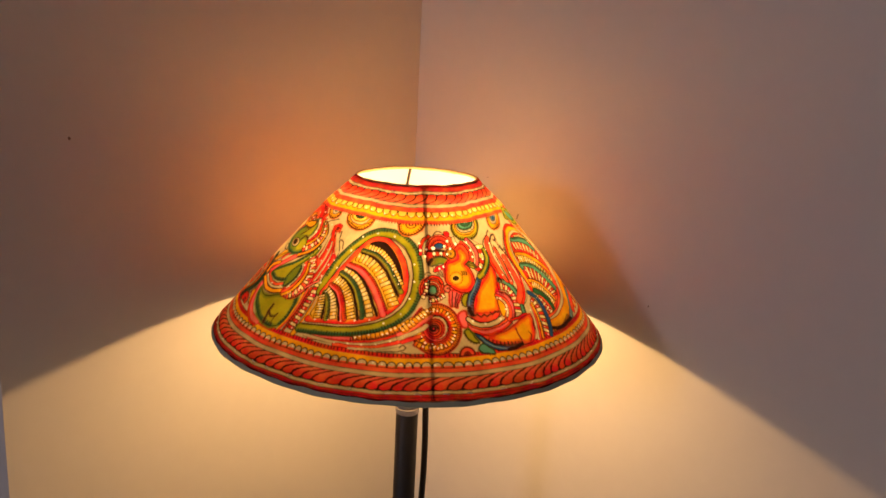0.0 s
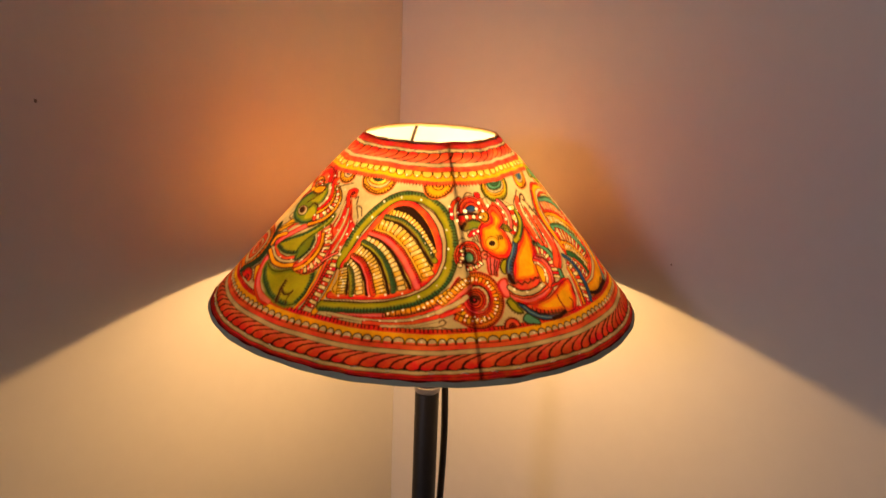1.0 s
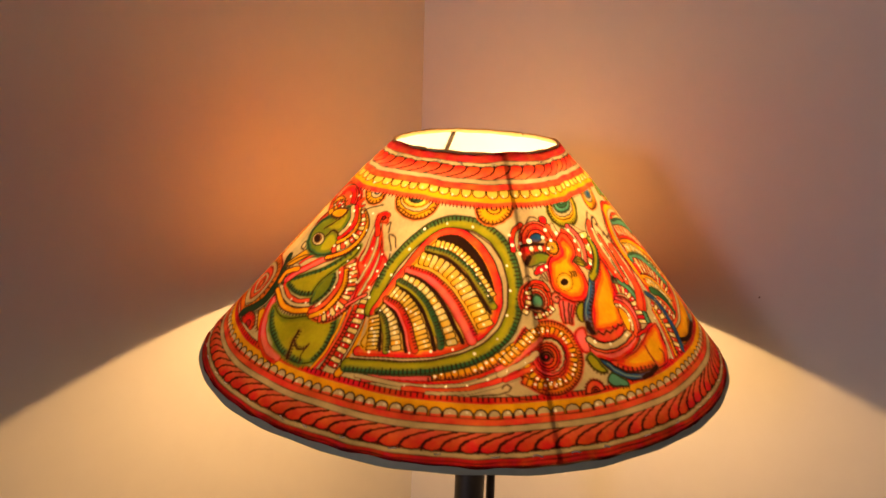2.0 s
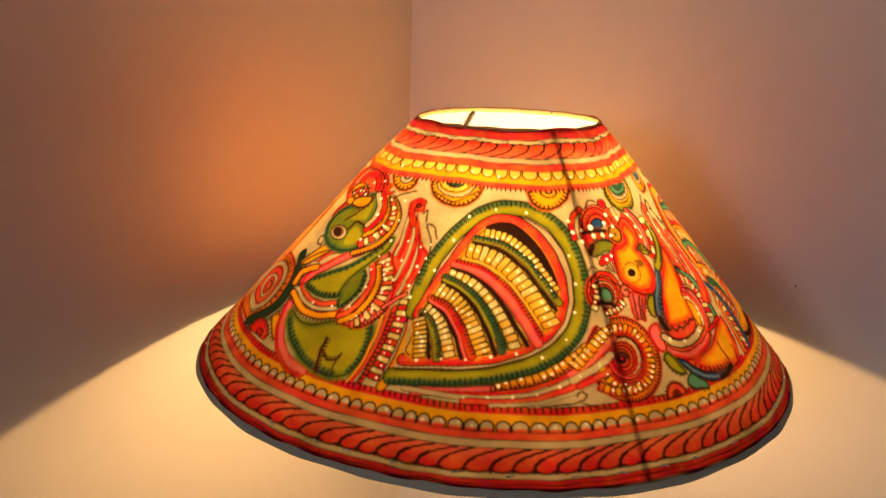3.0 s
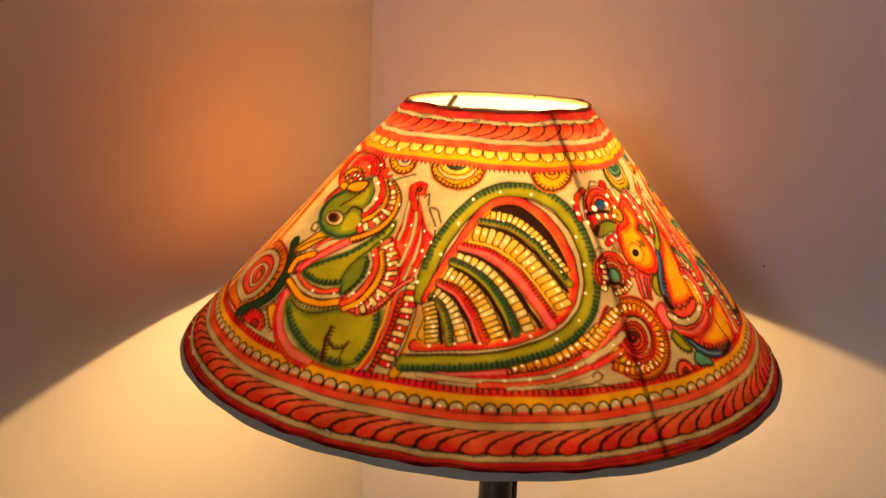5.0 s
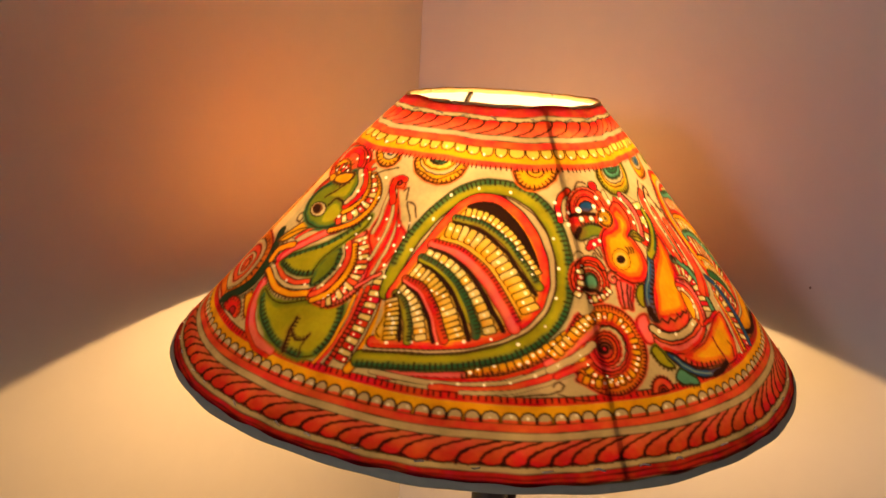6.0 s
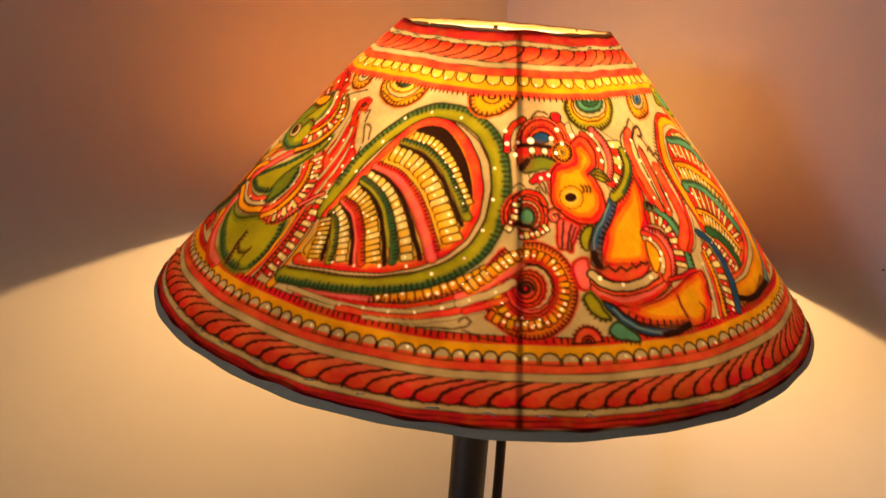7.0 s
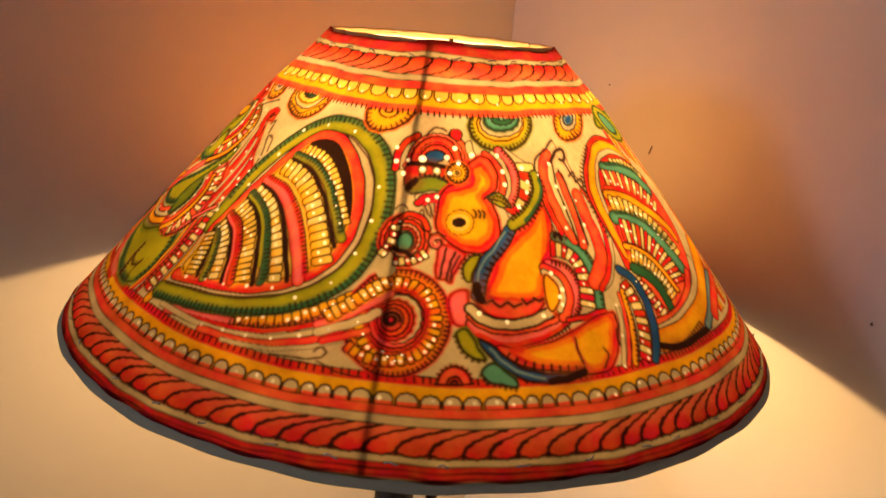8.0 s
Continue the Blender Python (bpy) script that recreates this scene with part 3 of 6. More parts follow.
    ribbon("cream", 2.0, (-125.2, -85.6), (-120.7, -79.3), (-112.8, -76.4), (-103.7, -83.4), (-100.1, -92.5), (-102.4, -101.2), ink=0.7)
    ribbon("coral", 3.5, (-123.5, -87.0), (-118.4, -81.5), (-111.9, -78.8), (-104.1, -85.1), (-101.3, -92.4), (-103.4, -100.2), ink=0.7)
    ribbon("red", 2.8, (-121.8, -88.4), (-116.5, -83.4), (-111.4, -81.0), (-104.5, -86.7), (-102.5, -92.4), (-104.3, -99.2), ink=0.7)
    area("red", (-102.0, -102.9), (-97.2, -99.7), (-94.0, -102.2), (-97.6, -105.7), (-93.8, -108.1), (-100.2, -109.8), ink=0.6)
    area("amber", (-125.6, -85.2), (-120.1, -83.0), (-113.1, -88.3), (-110.0, -96.4), (-112.2, -103.0), (-115.7, -102.6), (-121.5, -95.2))
    ticks(3.6, 2.1, (-125.6, -85.2), (-120.1, -83.0), (-113.1, -88.3), (-110.0, -96.4), (-112.2, -103.0))
    beads("brown", 6.4, 5, (-124.5, -90.7), (-120.0, -89.9), (-114.9, -93.8), (-113.9, -100.8), other='red')
    ribbon("red", 3.7, (-139.4, -108.2), (-136.8, -98.0), (-128.6, -95.1), ink=0.7)
    ribbon("coral", 3.4, (-137.1, -105.2), (-134.0, -98.0), (-126.4, -95.7), ink=0.7)
    ribbon("cream", 3.5, (-135.1, -102.0), (-131.1, -98.0), (-124.3, -96.3), ink=0.7)
    ribbon("red", 3.4, (-133.1, -98.7), (-128.6, -97.8), (-122.1, -96.9), ink=0.7)
    area("amber", (-120.7, -99.5), (-121.0, -97.7), (-122.0, -95.7), (-123.4, -93.8), (-125.2, -92.4), (-126.7, -92.0), (-128.0, -92.3), (-128.3, -93.7), (-127.7, -95.8), (-126.7, -97.9), (-125.3, -99.7), (-123.5, -101.0), (-121.9, -101.4), (-121.0, -100.9))
    # green head with an amber beak
    area("amber", (-140.4, -124.4), (-133.6, -133.7), (-143.0, -132.1), (-155.7, -132.7), (-163.3, -126.9), (-152.6, -125.1), ink=0.7, rim='brown')
    pen(0.8, (-141.6, -120.7), (-146.6, -113.8), (-150.0, -117.0), (-146.7, -122.2), (-144.9, -119.5))
    pen(0.7, (-135.8, -132.8), (-146.8, -128.8), (-161.3, -128.2))
    ribbon("coral", 1.7, (-147.2, -135.2), (-139.7, -133.7), (-133.0, -134.9), ink=0.5)
    area("leaf", (-143.1, -114.7), (-141.1, -105.3), (-132.8, -101.0), (-122.8, -102.1), (-113.8, -105.9), (-108.3, -102.2), (-105.1, -106.8), (-105.9, -114.3), (-110.0, -121.6), (-115.3, -126.6), (-116.2, -133.4), (-119.3, -137.8), (-124.1, -138.6), (-131.0, -136.1), (-137.4, -130.0), (-141.6, -122.1), rim='green', rim_w=4, ink=0.9)
    area("olive", (-125.8, -111.6), (-117.0, -107.7), (-108.2, -106.7), (-108.6, -114.1), (-113.9, -120.2), (-120.1, -118.2), ink=0, rim='leaf')
    area("olive", (-124.9, -121.8), (-119.8, -121.3), (-116.6, -127.8), (-118.7, -134.6), (-125.3, -135.4), (-131.0, -131.1), ink=0, rim='leaf')
    pen(1.0, (-125.8, -120.8), (-120.7, -118.3), (-116.5, -122.3), (-115.1, -127.7))
    pen(0.8, (-128.3, -111.9), (-120.5, -111.2), (-112.7, -109.0))
    area("amber", (-122.7, -100.6), (-118.5, -98.0), (-111.9, -101.2), (-108.5, -104.5), (-111.9, -108.6), (-118.0, -107.0), ink=0.9, rim='brown')
    ticks(2.6, 1.8, (-108.8, -104.8), (-112.7, -109.0), (-118.5, -107.1), (-122.6, -101.2))
    pen(1.8, (-143.1, -114.7), (-140.6, -106.3), (-133.9, -101.8), (-125.1, -102.0), dye='pine')
    area("cream", (-127.2, -123.2), (-127.5, -120.4), (-128.8, -117.3), (-131.2, -114.6), (-133.9, -112.7), (-136.4, -112.3), (-138.1, -113.3), (-139.1, -115.5), (-138.5, -118.7), (-136.9, -121.9), (-134.5, -124.6), (-132.0, -126.2), (-129.8, -126.4), (-128.1, -125.3), ink=1.0)
    area("brown", (-129.4, -121.3), (-129.6, -119.1), (-130.6, -116.8), (-132.5, -114.7), (-134.1, -113.5), (-135.9, -113.3), (-137.2, -114.1), (-137.7, -115.9), (-137.2, -118.3), (-136.3, -120.7), (-134.7, -122.6), (-133.0, -123.7), (-131.5, -123.7), (-130.3, -122.9), ink=0)
    area("ink", (-131.1, -120.3), (-131.0, -118.6), (-131.7, -116.8), (-132.8, -115.4), (-134.3, -114.4), (-135.5, -114.3), (-136.5, -115.0), (-137.1, -116.3), (-136.8, -118.2), (-136.2, -120.0), (-135.0, -121.5), (-133.5, -122.5), (-132.3, -122.5), (-131.3, -121.8), ink=0)
    # collar round the head
    ribbon("amber", 3.0, (-95.5, -112.7), (-94.2, -123.4), (-96.2, -132.3), (-102.8, -139.6), (-112.8, -143.0), (-124.2, -141.7))
    ticks(2.2, -1.5, (-93.7, -113.7), (-92.3, -125.2), (-95.0, -134.2), (-101.9, -142.2), (-112.5, -145.7), (-124.3, -144.2))
    beads("cream", 5.3, 13, (-97.8, -112.2), (-97.3, -122.5), (-100.0, -130.8), (-106.2, -135.3), (-113.8, -136.9), (-120.7, -137.1), other='coral')
    ribbon("amber", 2.7, (-99.0, -109.6), (-99.4, -119.6), (-102.9, -127.5), (-109.4, -131.0), (-115.9, -131.8), ink=0.7)
    ticks(1.9, -1.5, (-97.6, -110.5), (-98.0, -120.3), (-101.8, -129.0), (-108.5, -132.8))
    ribbon("red", 3.4, (-101.8, -106.0), (-101.4, -116.5), (-105.7, -124.1), (-114.4, -128.1), ink=0.7)
    ribbon("cream", 2.8, (-104.6, -104.1), (-104.4, -114.8), (-108.7, -121.9), (-113.7, -124.9), ink=0.7)
    pin(np.array((-103.2, -108.9)), 0.70)
    pin(np.array((-106.1, -120.2)), 0.70)
    pin(np.array((-104.1, -130.3)), 0.70)
    pin(np.array((-109.9, -135.1)), 0.70)
    pin(np.array((-118.6, -133.8)), 0.70)
    pin(np.array((-96.3, -119.9)), 0.70)
    pin(np.array((-99.2, -95.9)), 0.70)
    pin(np.array((-105.8, -92.7)), 0.70)
    # red plume with hooked tip
    area("coral", (-85.6, -121.2), (-78.0, -124.0), (-79.2, -130.7), (-82.9, -129.0), (-83.3, -139.2), (-83.0, -153.2), (-79.4, -164.1), (-86.0, -171.2), (-92.8, -178.2), (-100.1, -182.9), (-105.4, -186.4), (-99.5, -172.0), (-100.9, -155.8), (-92.4, -141.3), (-87.6, -128.8), ink=0.5)
    ribbon("cream", 1.8, (-83.9, -130.6), (-88.1, -149.3), (-94.6, -162.4), (-100.7, -171.5), ink=0.4)
    ribbon("cream", 1.7, (-84.3, -144.8), (-87.7, -161.2), (-93.5, -172.3), (-99.8, -181.2), ink=0.4)
    ribbon("cream", 1.8, (-86.6, -127.2), (-94.3, -146.6), (-99.0, -154.6), ink=0.4)
    ribbon("red", 1.8, (-84.1, -126.3), (-90.0, -144.4), (-97.1, -157.4), ink=0.3)
    ribbon("red", 1.7, (-83.6, -137.0), (-87.1, -155.6), (-94.2, -168.3), (-100.6, -175.3), ink=0.3)
    ribbon("red", 1.7, (-83.0, -153.2), (-86.4, -165.5), (-93.3, -175.0), ink=0.3)
    ribbon("red", 3.3, (-78.1, -124.8), (-82.3, -122.0), (-85.8, -126.3), (-86.2, -137.9), ink=0.6)
    disc("deep", -81.4, -125.9, 1.4, 1.6)
    pen(0.6, (-97.1, -114.9), (-93.3, -112.5), (-85.1, -113.5), (-81.9, -114.3))
    pen(0.6, (-80.0, -167.6), (-77.0, -153.5), (-78.3, -141.2), (-73.8, -144.9), (-73.4, -152.8))
    pen(0.6, (-79.5, -132.6), (-76.6, -131.8), (-78.6, -139.1))
    pins(9.7, (-89.4, -118.3), (-92.5, -126.4), (-100.5, -143.7))
    pins(9.2, (-90.3, -148.4), (-94.6, -158.5), (-101.7, -171.1))
    pins(9.1, (-83.3, -155.1), (-86.7, -167.2), (-92.8, -178.2))
    pins(9.0, (-77.3, -155.3), (-82.6, -166.8), (-86.0, -171.2))
    pen(0.5, (-104.1, -188.7), (-94.1, -186.8), (-90.2, -182.7))
    pen(0.5, (-109.7, -193.9), (-96.4, -191.3), (-90.7, -186.1))
    # ladder strips to the border
    beads("cream", 7.1, 14, (-95.0, -186.4), (-100.1, -198.9), (-107.6, -213.6), (-117.6, -228.8), other="red")
    ribbon("red", 2.3, (-102.0, -189.4), (-107.6, -201.7), (-115.9, -216.1), (-124.4, -228.3), ink=0.5)
    ribbon("coral", 1.9, (-105.9, -189.8), (-111.7, -203.8), (-120.9, -217.8), (-129.9, -226.6), ink=0.4)
    ribbon("amber", 1.6, (-109.5, -192.2), (-116.1, -205.7), (-124.1, -218.4), (-132.3, -225.8), ink=0.4)
    ticks(2.6, 2.6, (-104.6, -192.1), (-111.3, -205.6), (-120.2, -219.7), (-126.8, -227.6))
    ribbon("pink", 1.7, (-108.8, -187.0), (-101.2, -184.3), (-95.1, -182.8))
    ribbon("amber", 4.8, (-89.2, -183.0), (-91.3, -196.4), (-97.7, -213.2), (-107.6, -228.5), (-112.7, -234.1), ink=0.8)


def great_fan():
    # swoosh under the fan
    ribbon("orange", 6.7, (-23.2, -244.2), (-9.0, -236.8), (5.1, -225.8), (15.6, -218.8), ink=0.4)
    ribbon("pink", 5.2, (-94.7, -240.7), (-65.5, -245.6), (-41.9, -246.9), (-23.2, -244.2), (-5.8, -237.1), (8.0, -227.7), ink=0.5)
    ribbon("red", 2.4, (-83.3, -244.6), (-54.2, -248.7), (-34.7, -248.5), (-13.5, -242.7), ink=0.3)
    ticks(2.1, 1.8, (-85.5, -240.4), (-64.9, -242.9), (-44.4, -244.7), (-27.3, -242.5), fat=0.5)
    beads("amber", 5.4, 20, (-51.9, -244.8), (-35.1, -243.7), (-20.6, -239.8), (-6.2, -232.2), (9.5, -221.8), (19.8, -216.7))
    ticks(2.5, 2.2, (-54.0, -247.6), (-36.0, -247.4), (-19.9, -243.6), (-5.8, -237.1), (5.9, -229.2))
    ribbon("cream", 2.4, (-100.4, -238.1), (-69.1, -248.6), (-40.0, -251.8), (-17.9, -248.0), (7.4, -236.6), ink=0.4)
    ribbon("coral", 3.1, (-69.5, -250.7), (-43.6, -254.6), (-22.0, -252.2), (-5.0, -246.8), (9.2, -240.3), ink=0.5)
    ribbon("cream", 1.9, (-55.6, -254.9), (-35.1, -256.4), (-16.2, -253.8), (1.3, -247.4), ink=0.3)
    pen(0.5, (-29.6, -258.4), (-14.3, -258.4), (-6.9, -256.7), (-4.6, -253.8), (-7.7, -252.2), (-10.1, -254.5))
    pins(12.3, (-69.1, -248.6), (-40.1, -252.1), (-18.1, -248.6), (5.4, -238.0))
    # fan: looped ribbons
    area("cream", (-108.3, -233.7), (-82.5, -240.1), (-58.9, -242.7), (-37.6, -241.5), (-19.7, -236.0), (-4.2, -225.1), (4.2, -210.7), (7.7, -190.4), (6.3, -169.4), (0.2, -152.3), (-11.6, -141.4), (-29.5, -136.7), (-47.0, -140.0), (-66.2, -150.5), (-80.4, -163.8), (-88.4, -177.8), (-92.9, -194.2), (-98.3, -214.7), ink=0)
    ribbon("olive", 8.6, (-106.5, -229.8), (-81.7, -235.9), (-58.0, -238.9), (-37.2, -236.9), (-20.0, -230.9), (-6.2, -220.0), (1.2, -205.4), (3.9, -186.8), (1.9, -168.5), (-5.0, -153.6), (-16.9, -144.0), (-33.7, -140.9), (-49.8, -145.4), (-66.6, -156.8), (-79.1, -169.8), (-86.9, -183.0), (-91.4, -194.7))
    pen(2.4, (-108.2, -232.8), (-82.2, -238.9), (-58.6, -241.3), (-37.9, -239.9), (-20.2, -234.4), (-5.2, -224.1), (2.6, -210.6), dye="green")
    pen(2.0, (2.6, -210.6), (6.0, -190.3), (4.8, -170.0), (-1.2, -154.1), (-12.0, -143.2), (-29.9, -138.5), (-46.6, -141.6), (-65.2, -152.7), (-79.0, -165.7), dye="leaf")
    ticks(2.8, 3.2, (-108.3, -233.4), (-82.4, -239.8), (-58.8, -242.5), (-37.6, -241.2), (-19.6, -235.7), (-4.1, -224.8), (4.2, -210.7), (7.7, -190.4), (6.3, -169.4), (0.1, -152.7), (-11.6, -141.4), (-29.5, -136.7), (-47.0, -140.0), (-66.2, -150.9), (-80.4, -163.8), (-88.4, -177.8), fat=0.8, bleed="green")
    pen(0.5, (-104.7, -226.1), (-81.0, -232.0), (-57.2, -234.9), (-37.8, -233.0), (-21.0, -226.2), (-9.2, -215.5), (-2.5, -201.8), (-0.6, -184.9), (-3.2, -169.0), (-10.3, -156.3), (-21.9, -148.0), (-36.4, -145.7), (-50.9, -151.1), (-65.6, -162.3), (-76.7, -175.2), (-85.3, -189.5), (-89.1, -197.0))
    ribbon("coral", 6.0, (-99.4, -221.7), (-79.9, -226.2), (-54.4, -229.1), (-37.9, -227.0), (-23.7, -220.8), (-14.0, -211.8), (-8.7, -199.7), (-7.7, -185.2), (-10.8, -170.4), (-17.3, -158.1), (-27.0, -149.7), (-38.7, -148.6), (-50.8, -155.5), (-63.3, -168.0), (-74.8, -180.1), (-83.9, -190.9), (-88.8, -197.1))
    ribbon("red", 1.5, (-99.6, -223.2), (-80.2, -228.0), (-54.8, -230.9), (-37.7, -228.9), (-22.6, -222.5), (-12.7, -213.2), (-7.1, -199.8), ink=0)
    # fan: fill and rows
    area("yellow", (-95.9, -219.7), (-70.5, -225.6), (-52.4, -226.9), (-37.4, -224.8), (-24.9, -219.0), (-16.2, -210.9), (-11.1, -199.6), (-10.4, -186.1), (-13.6, -172.0), (-19.6, -160.4), (-28.3, -152.8), (-39.3, -151.8), (-48.8, -157.4), (-60.8, -169.3), (-71.5, -180.2), (-81.3, -190.6), (-87.6, -197.5), (-93.3, -209.4), ink=0.7)
    area("ink", (-43.3, -151.8), (-34.0, -149.6), (-25.1, -152.8), (-16.2, -164.2), (-11.1, -177.4), (-9.0, -189.6), (-11.7, -192.8), (-13.9, -185.2), (-18.9, -173.4), (-25.7, -162.4), (-33.8, -156.2), ink=0)
    beads("yellow", 6.2, 17, (-44.1, -155.7), (-32.2, -160.6), (-22.9, -170.7), (-16.5, -182.9), (-11.4, -194.2))
    ribbon("olive", 4.2, (-50.0, -158.6), (-36.1, -163.7), (-24.5, -174.7), (-16.8, -188.4), (-10.8, -200.6), ink=0.6)
    pen(1.6, (-49.8, -157.2), (-35.8, -162.3), (-24.1, -173.0), (-16.4, -186.7), dye="green")
    ticks(2.3, -2.3, (-49.6, -156.5), (-35.7, -161.6), (-23.4, -172.7), (-15.7, -186.1), (-10.8, -196.9), fat=0.8, bleed="green")
    pen(1.6, (-51.5, -160.8), (-38.3, -166.6), (-26.8, -178.0), (-19.4, -191.6), (-12.7, -204.9))
    beads("cream", 8.7, 16, (-55.8, -164.2), (-41.9, -171.0), (-30.9, -182.7), (-23.0, -197.7), (-16.1, -214.3), other="yellow")
    ribbon("pink", 5.8, (-64.0, -172.1), (-49.9, -180.2), (-38.8, -193.1), (-30.9, -209.6), (-25.5, -223.2), ink=0.6)
    pen(2.6, (-63.0, -170.2), (-48.1, -177.7), (-36.1, -190.7), (-28.1, -206.9), (-23.1, -220.5), dye="red")
    ticks(2.2, -2.2, (-62.1, -169.0), (-47.8, -176.0), (-35.4, -188.7), (-27.0, -205.7), (-22.0, -218.7), fat=0.7)
    pen(1.9, (-65.8, -174.2), (-53.0, -182.5), (-42.5, -195.6), (-35.8, -212.3), (-31.2, -224.2))
    beads("yellow", 5.7, 14, (-68.2, -176.4), (-56.1, -185.0), (-46.2, -198.5), (-40.3, -213.4), (-37.7, -226.0), other="cream")
    ribbon("green", 3.8, (-70.9, -178.6), (-59.9, -187.7), (-50.6, -201.5), (-45.8, -217.6), (-45.0, -226.3), ink=0.6)
    ticks(2.2, -2.5, (-69.9, -176.7), (-58.8, -185.5), (-48.9, -199.1), (-43.8, -215.6), (-42.2, -224.5), fat=0.8, bleed="green")
    pen(1.9, (-72.6, -180.7), (-62.1, -190.7), (-54.3, -204.2), (-50.1, -219.2), (-49.0, -227.7))
    ribbon("olive", 1.6, (-71.8, -179.8), (-60.8, -189.3), (-52.4, -202.5), (-48.1, -218.2), ink=0)
    beads("cream", 8.8, 15, (-76.1, -185.1), (-65.9, -195.4), (-59.3, -209.9), (-55.4, -226.7), other="yellow")
    ribbon("red", 4.1, (-80.4, -189.5), (-71.9, -196.4), (-65.6, -210.4), (-61.6, -226.9), ink=0.6)
    ticks(2.2, -2.2, (-79.5, -188.0), (-70.2, -194.4), (-63.4, -208.5), (-59.4, -225.4), fat=0.8)
    pen(1.9, (-81.7, -191.2), (-74.1, -199.6), (-69.4, -213.6), (-67.1, -227.2))
    ribbon("pink", 1.6, (-81.3, -190.6), (-73.2, -198.5), (-67.9, -212.2), (-65.2, -226.9), ink=0)
    beads("yellow", 6.3, 10, (-84.2, -194.3), (-77.8, -202.8), (-74.6, -214.7), (-73.7, -225.9), other="cream")
    ribbon("olive", 4.1, (-86.2, -196.8), (-81.9, -204.1), (-80.4, -215.4), (-80.9, -225.0), ink=0.6)
    ticks(1.9, -2.2, (-84.7, -195.9), (-79.8, -203.0), (-78.1, -214.9), (-78.7, -224.8), fat=0.8, bleed="green")
    pen(1.6, (-87.0, -197.7), (-84.6, -206.8), (-84.4, -216.7), (-85.1, -224.0))
    beads("cream", 6.7, 9, (-88.5, -199.0), (-88.2, -209.2), (-90.5, -222.7), other="yellow")
    pins(15.4, (-63.1, -156.3), (-47.2, -141.1), (-18.7, -145.4))
    pins(14.9, (-92.9, -185.4), (-84.3, -180.9), (-63.2, -156.6))
    pins(14.2, (0.2, -172.7), (-0.1, -193.5), (-8.1, -219.9), (-24.7, -231.3))
    pins(13.4, (-91.9, -223.7), (-64.9, -228.2), (-37.7, -228.6))
    # rosettes under the top border
    area("amber", (-79.2, -103.6), (-79.1, -98.4), (-80.3, -93.3), (-82.5, -89.4), (-86.0, -87.1), (-89.2, -87.4), (-92.0, -90.1), (-93.6, -94.7), (-94.0, -100.0), (-92.6, -105.2), (-90.2, -109.0), (-87.1, -110.8), (-83.6, -110.4), (-80.9, -107.8))
    ticks(3.4, 2.5, (-79.7, -103.3), (-79.4, -98.4), (-80.6, -93.5), (-82.8, -89.8), (-85.9, -87.7), (-89.0, -88.0), (-91.9, -90.4), (-93.4, -94.8), (-93.7, -99.9), (-92.3, -105.0), (-90.0, -108.7), (-86.9, -110.4), (-83.9, -110.0), (-81.3, -107.4), (-79.7, -103.3))
    area("cream", (-80.8, -101.3), (-80.8, -98.0), (-81.3, -95.0), (-83.0, -92.5), (-84.9, -91.2), (-87.0, -91.3), (-88.8, -92.9), (-89.8, -95.7), (-89.9, -99.0), (-89.2, -102.2), (-87.7, -104.5), (-85.7, -105.7), (-83.4, -105.5), (-82.0, -103.9))
    area("sky", (-81.9, -99.2), (-81.6, -97.1), (-81.9, -95.1), (-83.0, -93.4), (-84.1, -92.7), (-85.3, -92.9), (-86.3, -94.1), (-87.0, -96.0), (-87.3, -98.2), (-86.8, -100.3), (-85.9, -101.9), (-84.8, -102.6), (-83.6, -102.3), (-82.5, -101.1))
    area("blue", (-83.0, -98.6), (-82.9, -97.6), (-83.1, -96.6), (-83.5, -95.9), (-83.8, -95.7), (-84.7, -95.7), (-85.0, -96.3), (-85.2, -97.2), (-85.3, -98.1), (-85.2, -99.1), (-84.8, -99.8), (-84.1, -100.1), (-83.6, -100.0), (-83.3, -99.4), ink=0)
    area("amber", (-40.4, -123.9), (-40.7, -117.1), (-44.2, -110.7), (-50.0, -105.6), (-57.0, -102.9), (-63.9, -103.2), (-69.2, -106.9), (-72.0, -113.1), (-71.9, -120.7), (-68.5, -127.8), (-62.6, -133.0), (-55.5, -135.2), (-48.7, -134.1), (-43.2, -129.9))
    ticks(3.0, 2.2, (-41.0, -123.7), (-41.4, -117.3), (-44.6, -111.1), (-50.2, -106.3), (-57.2, -103.7), (-63.6, -104.1), (-68.9, -107.5), (-71.5, -113.4), (-71.3, -120.6), (-67.9, -127.4), (-62.4, -132.3), (-55.6, -134.4), (-48.9, -133.3), (-43.8, -129.5), (-41.0, -123.7))
    area("cream", (-44.9, -121.7), (-45.2, -117.0), (-48.0, -112.5), (-52.5, -108.9), (-57.7, -106.8), (-62.9, -106.9), (-66.8, -109.2), (-68.8, -113.4), (-68.3, -118.5), (-65.8, -123.5), (-61.4, -127.2), (-56.1, -129.0), (-50.9, -128.4), (-46.9, -125.8))
    area("yellow", (-47.0, -120.0), (-47.4, -116.3), (-49.7, -112.7), (-53.4, -109.7), (-57.8, -108.0), (-62.2, -108.0), (-65.3, -109.7), (-66.9, -112.9), (-66.6, -116.9), (-64.5, -120.9), (-60.7, -123.9), (-56.2, -125.4), (-51.9, -125.1), (-48.7, -123.2))
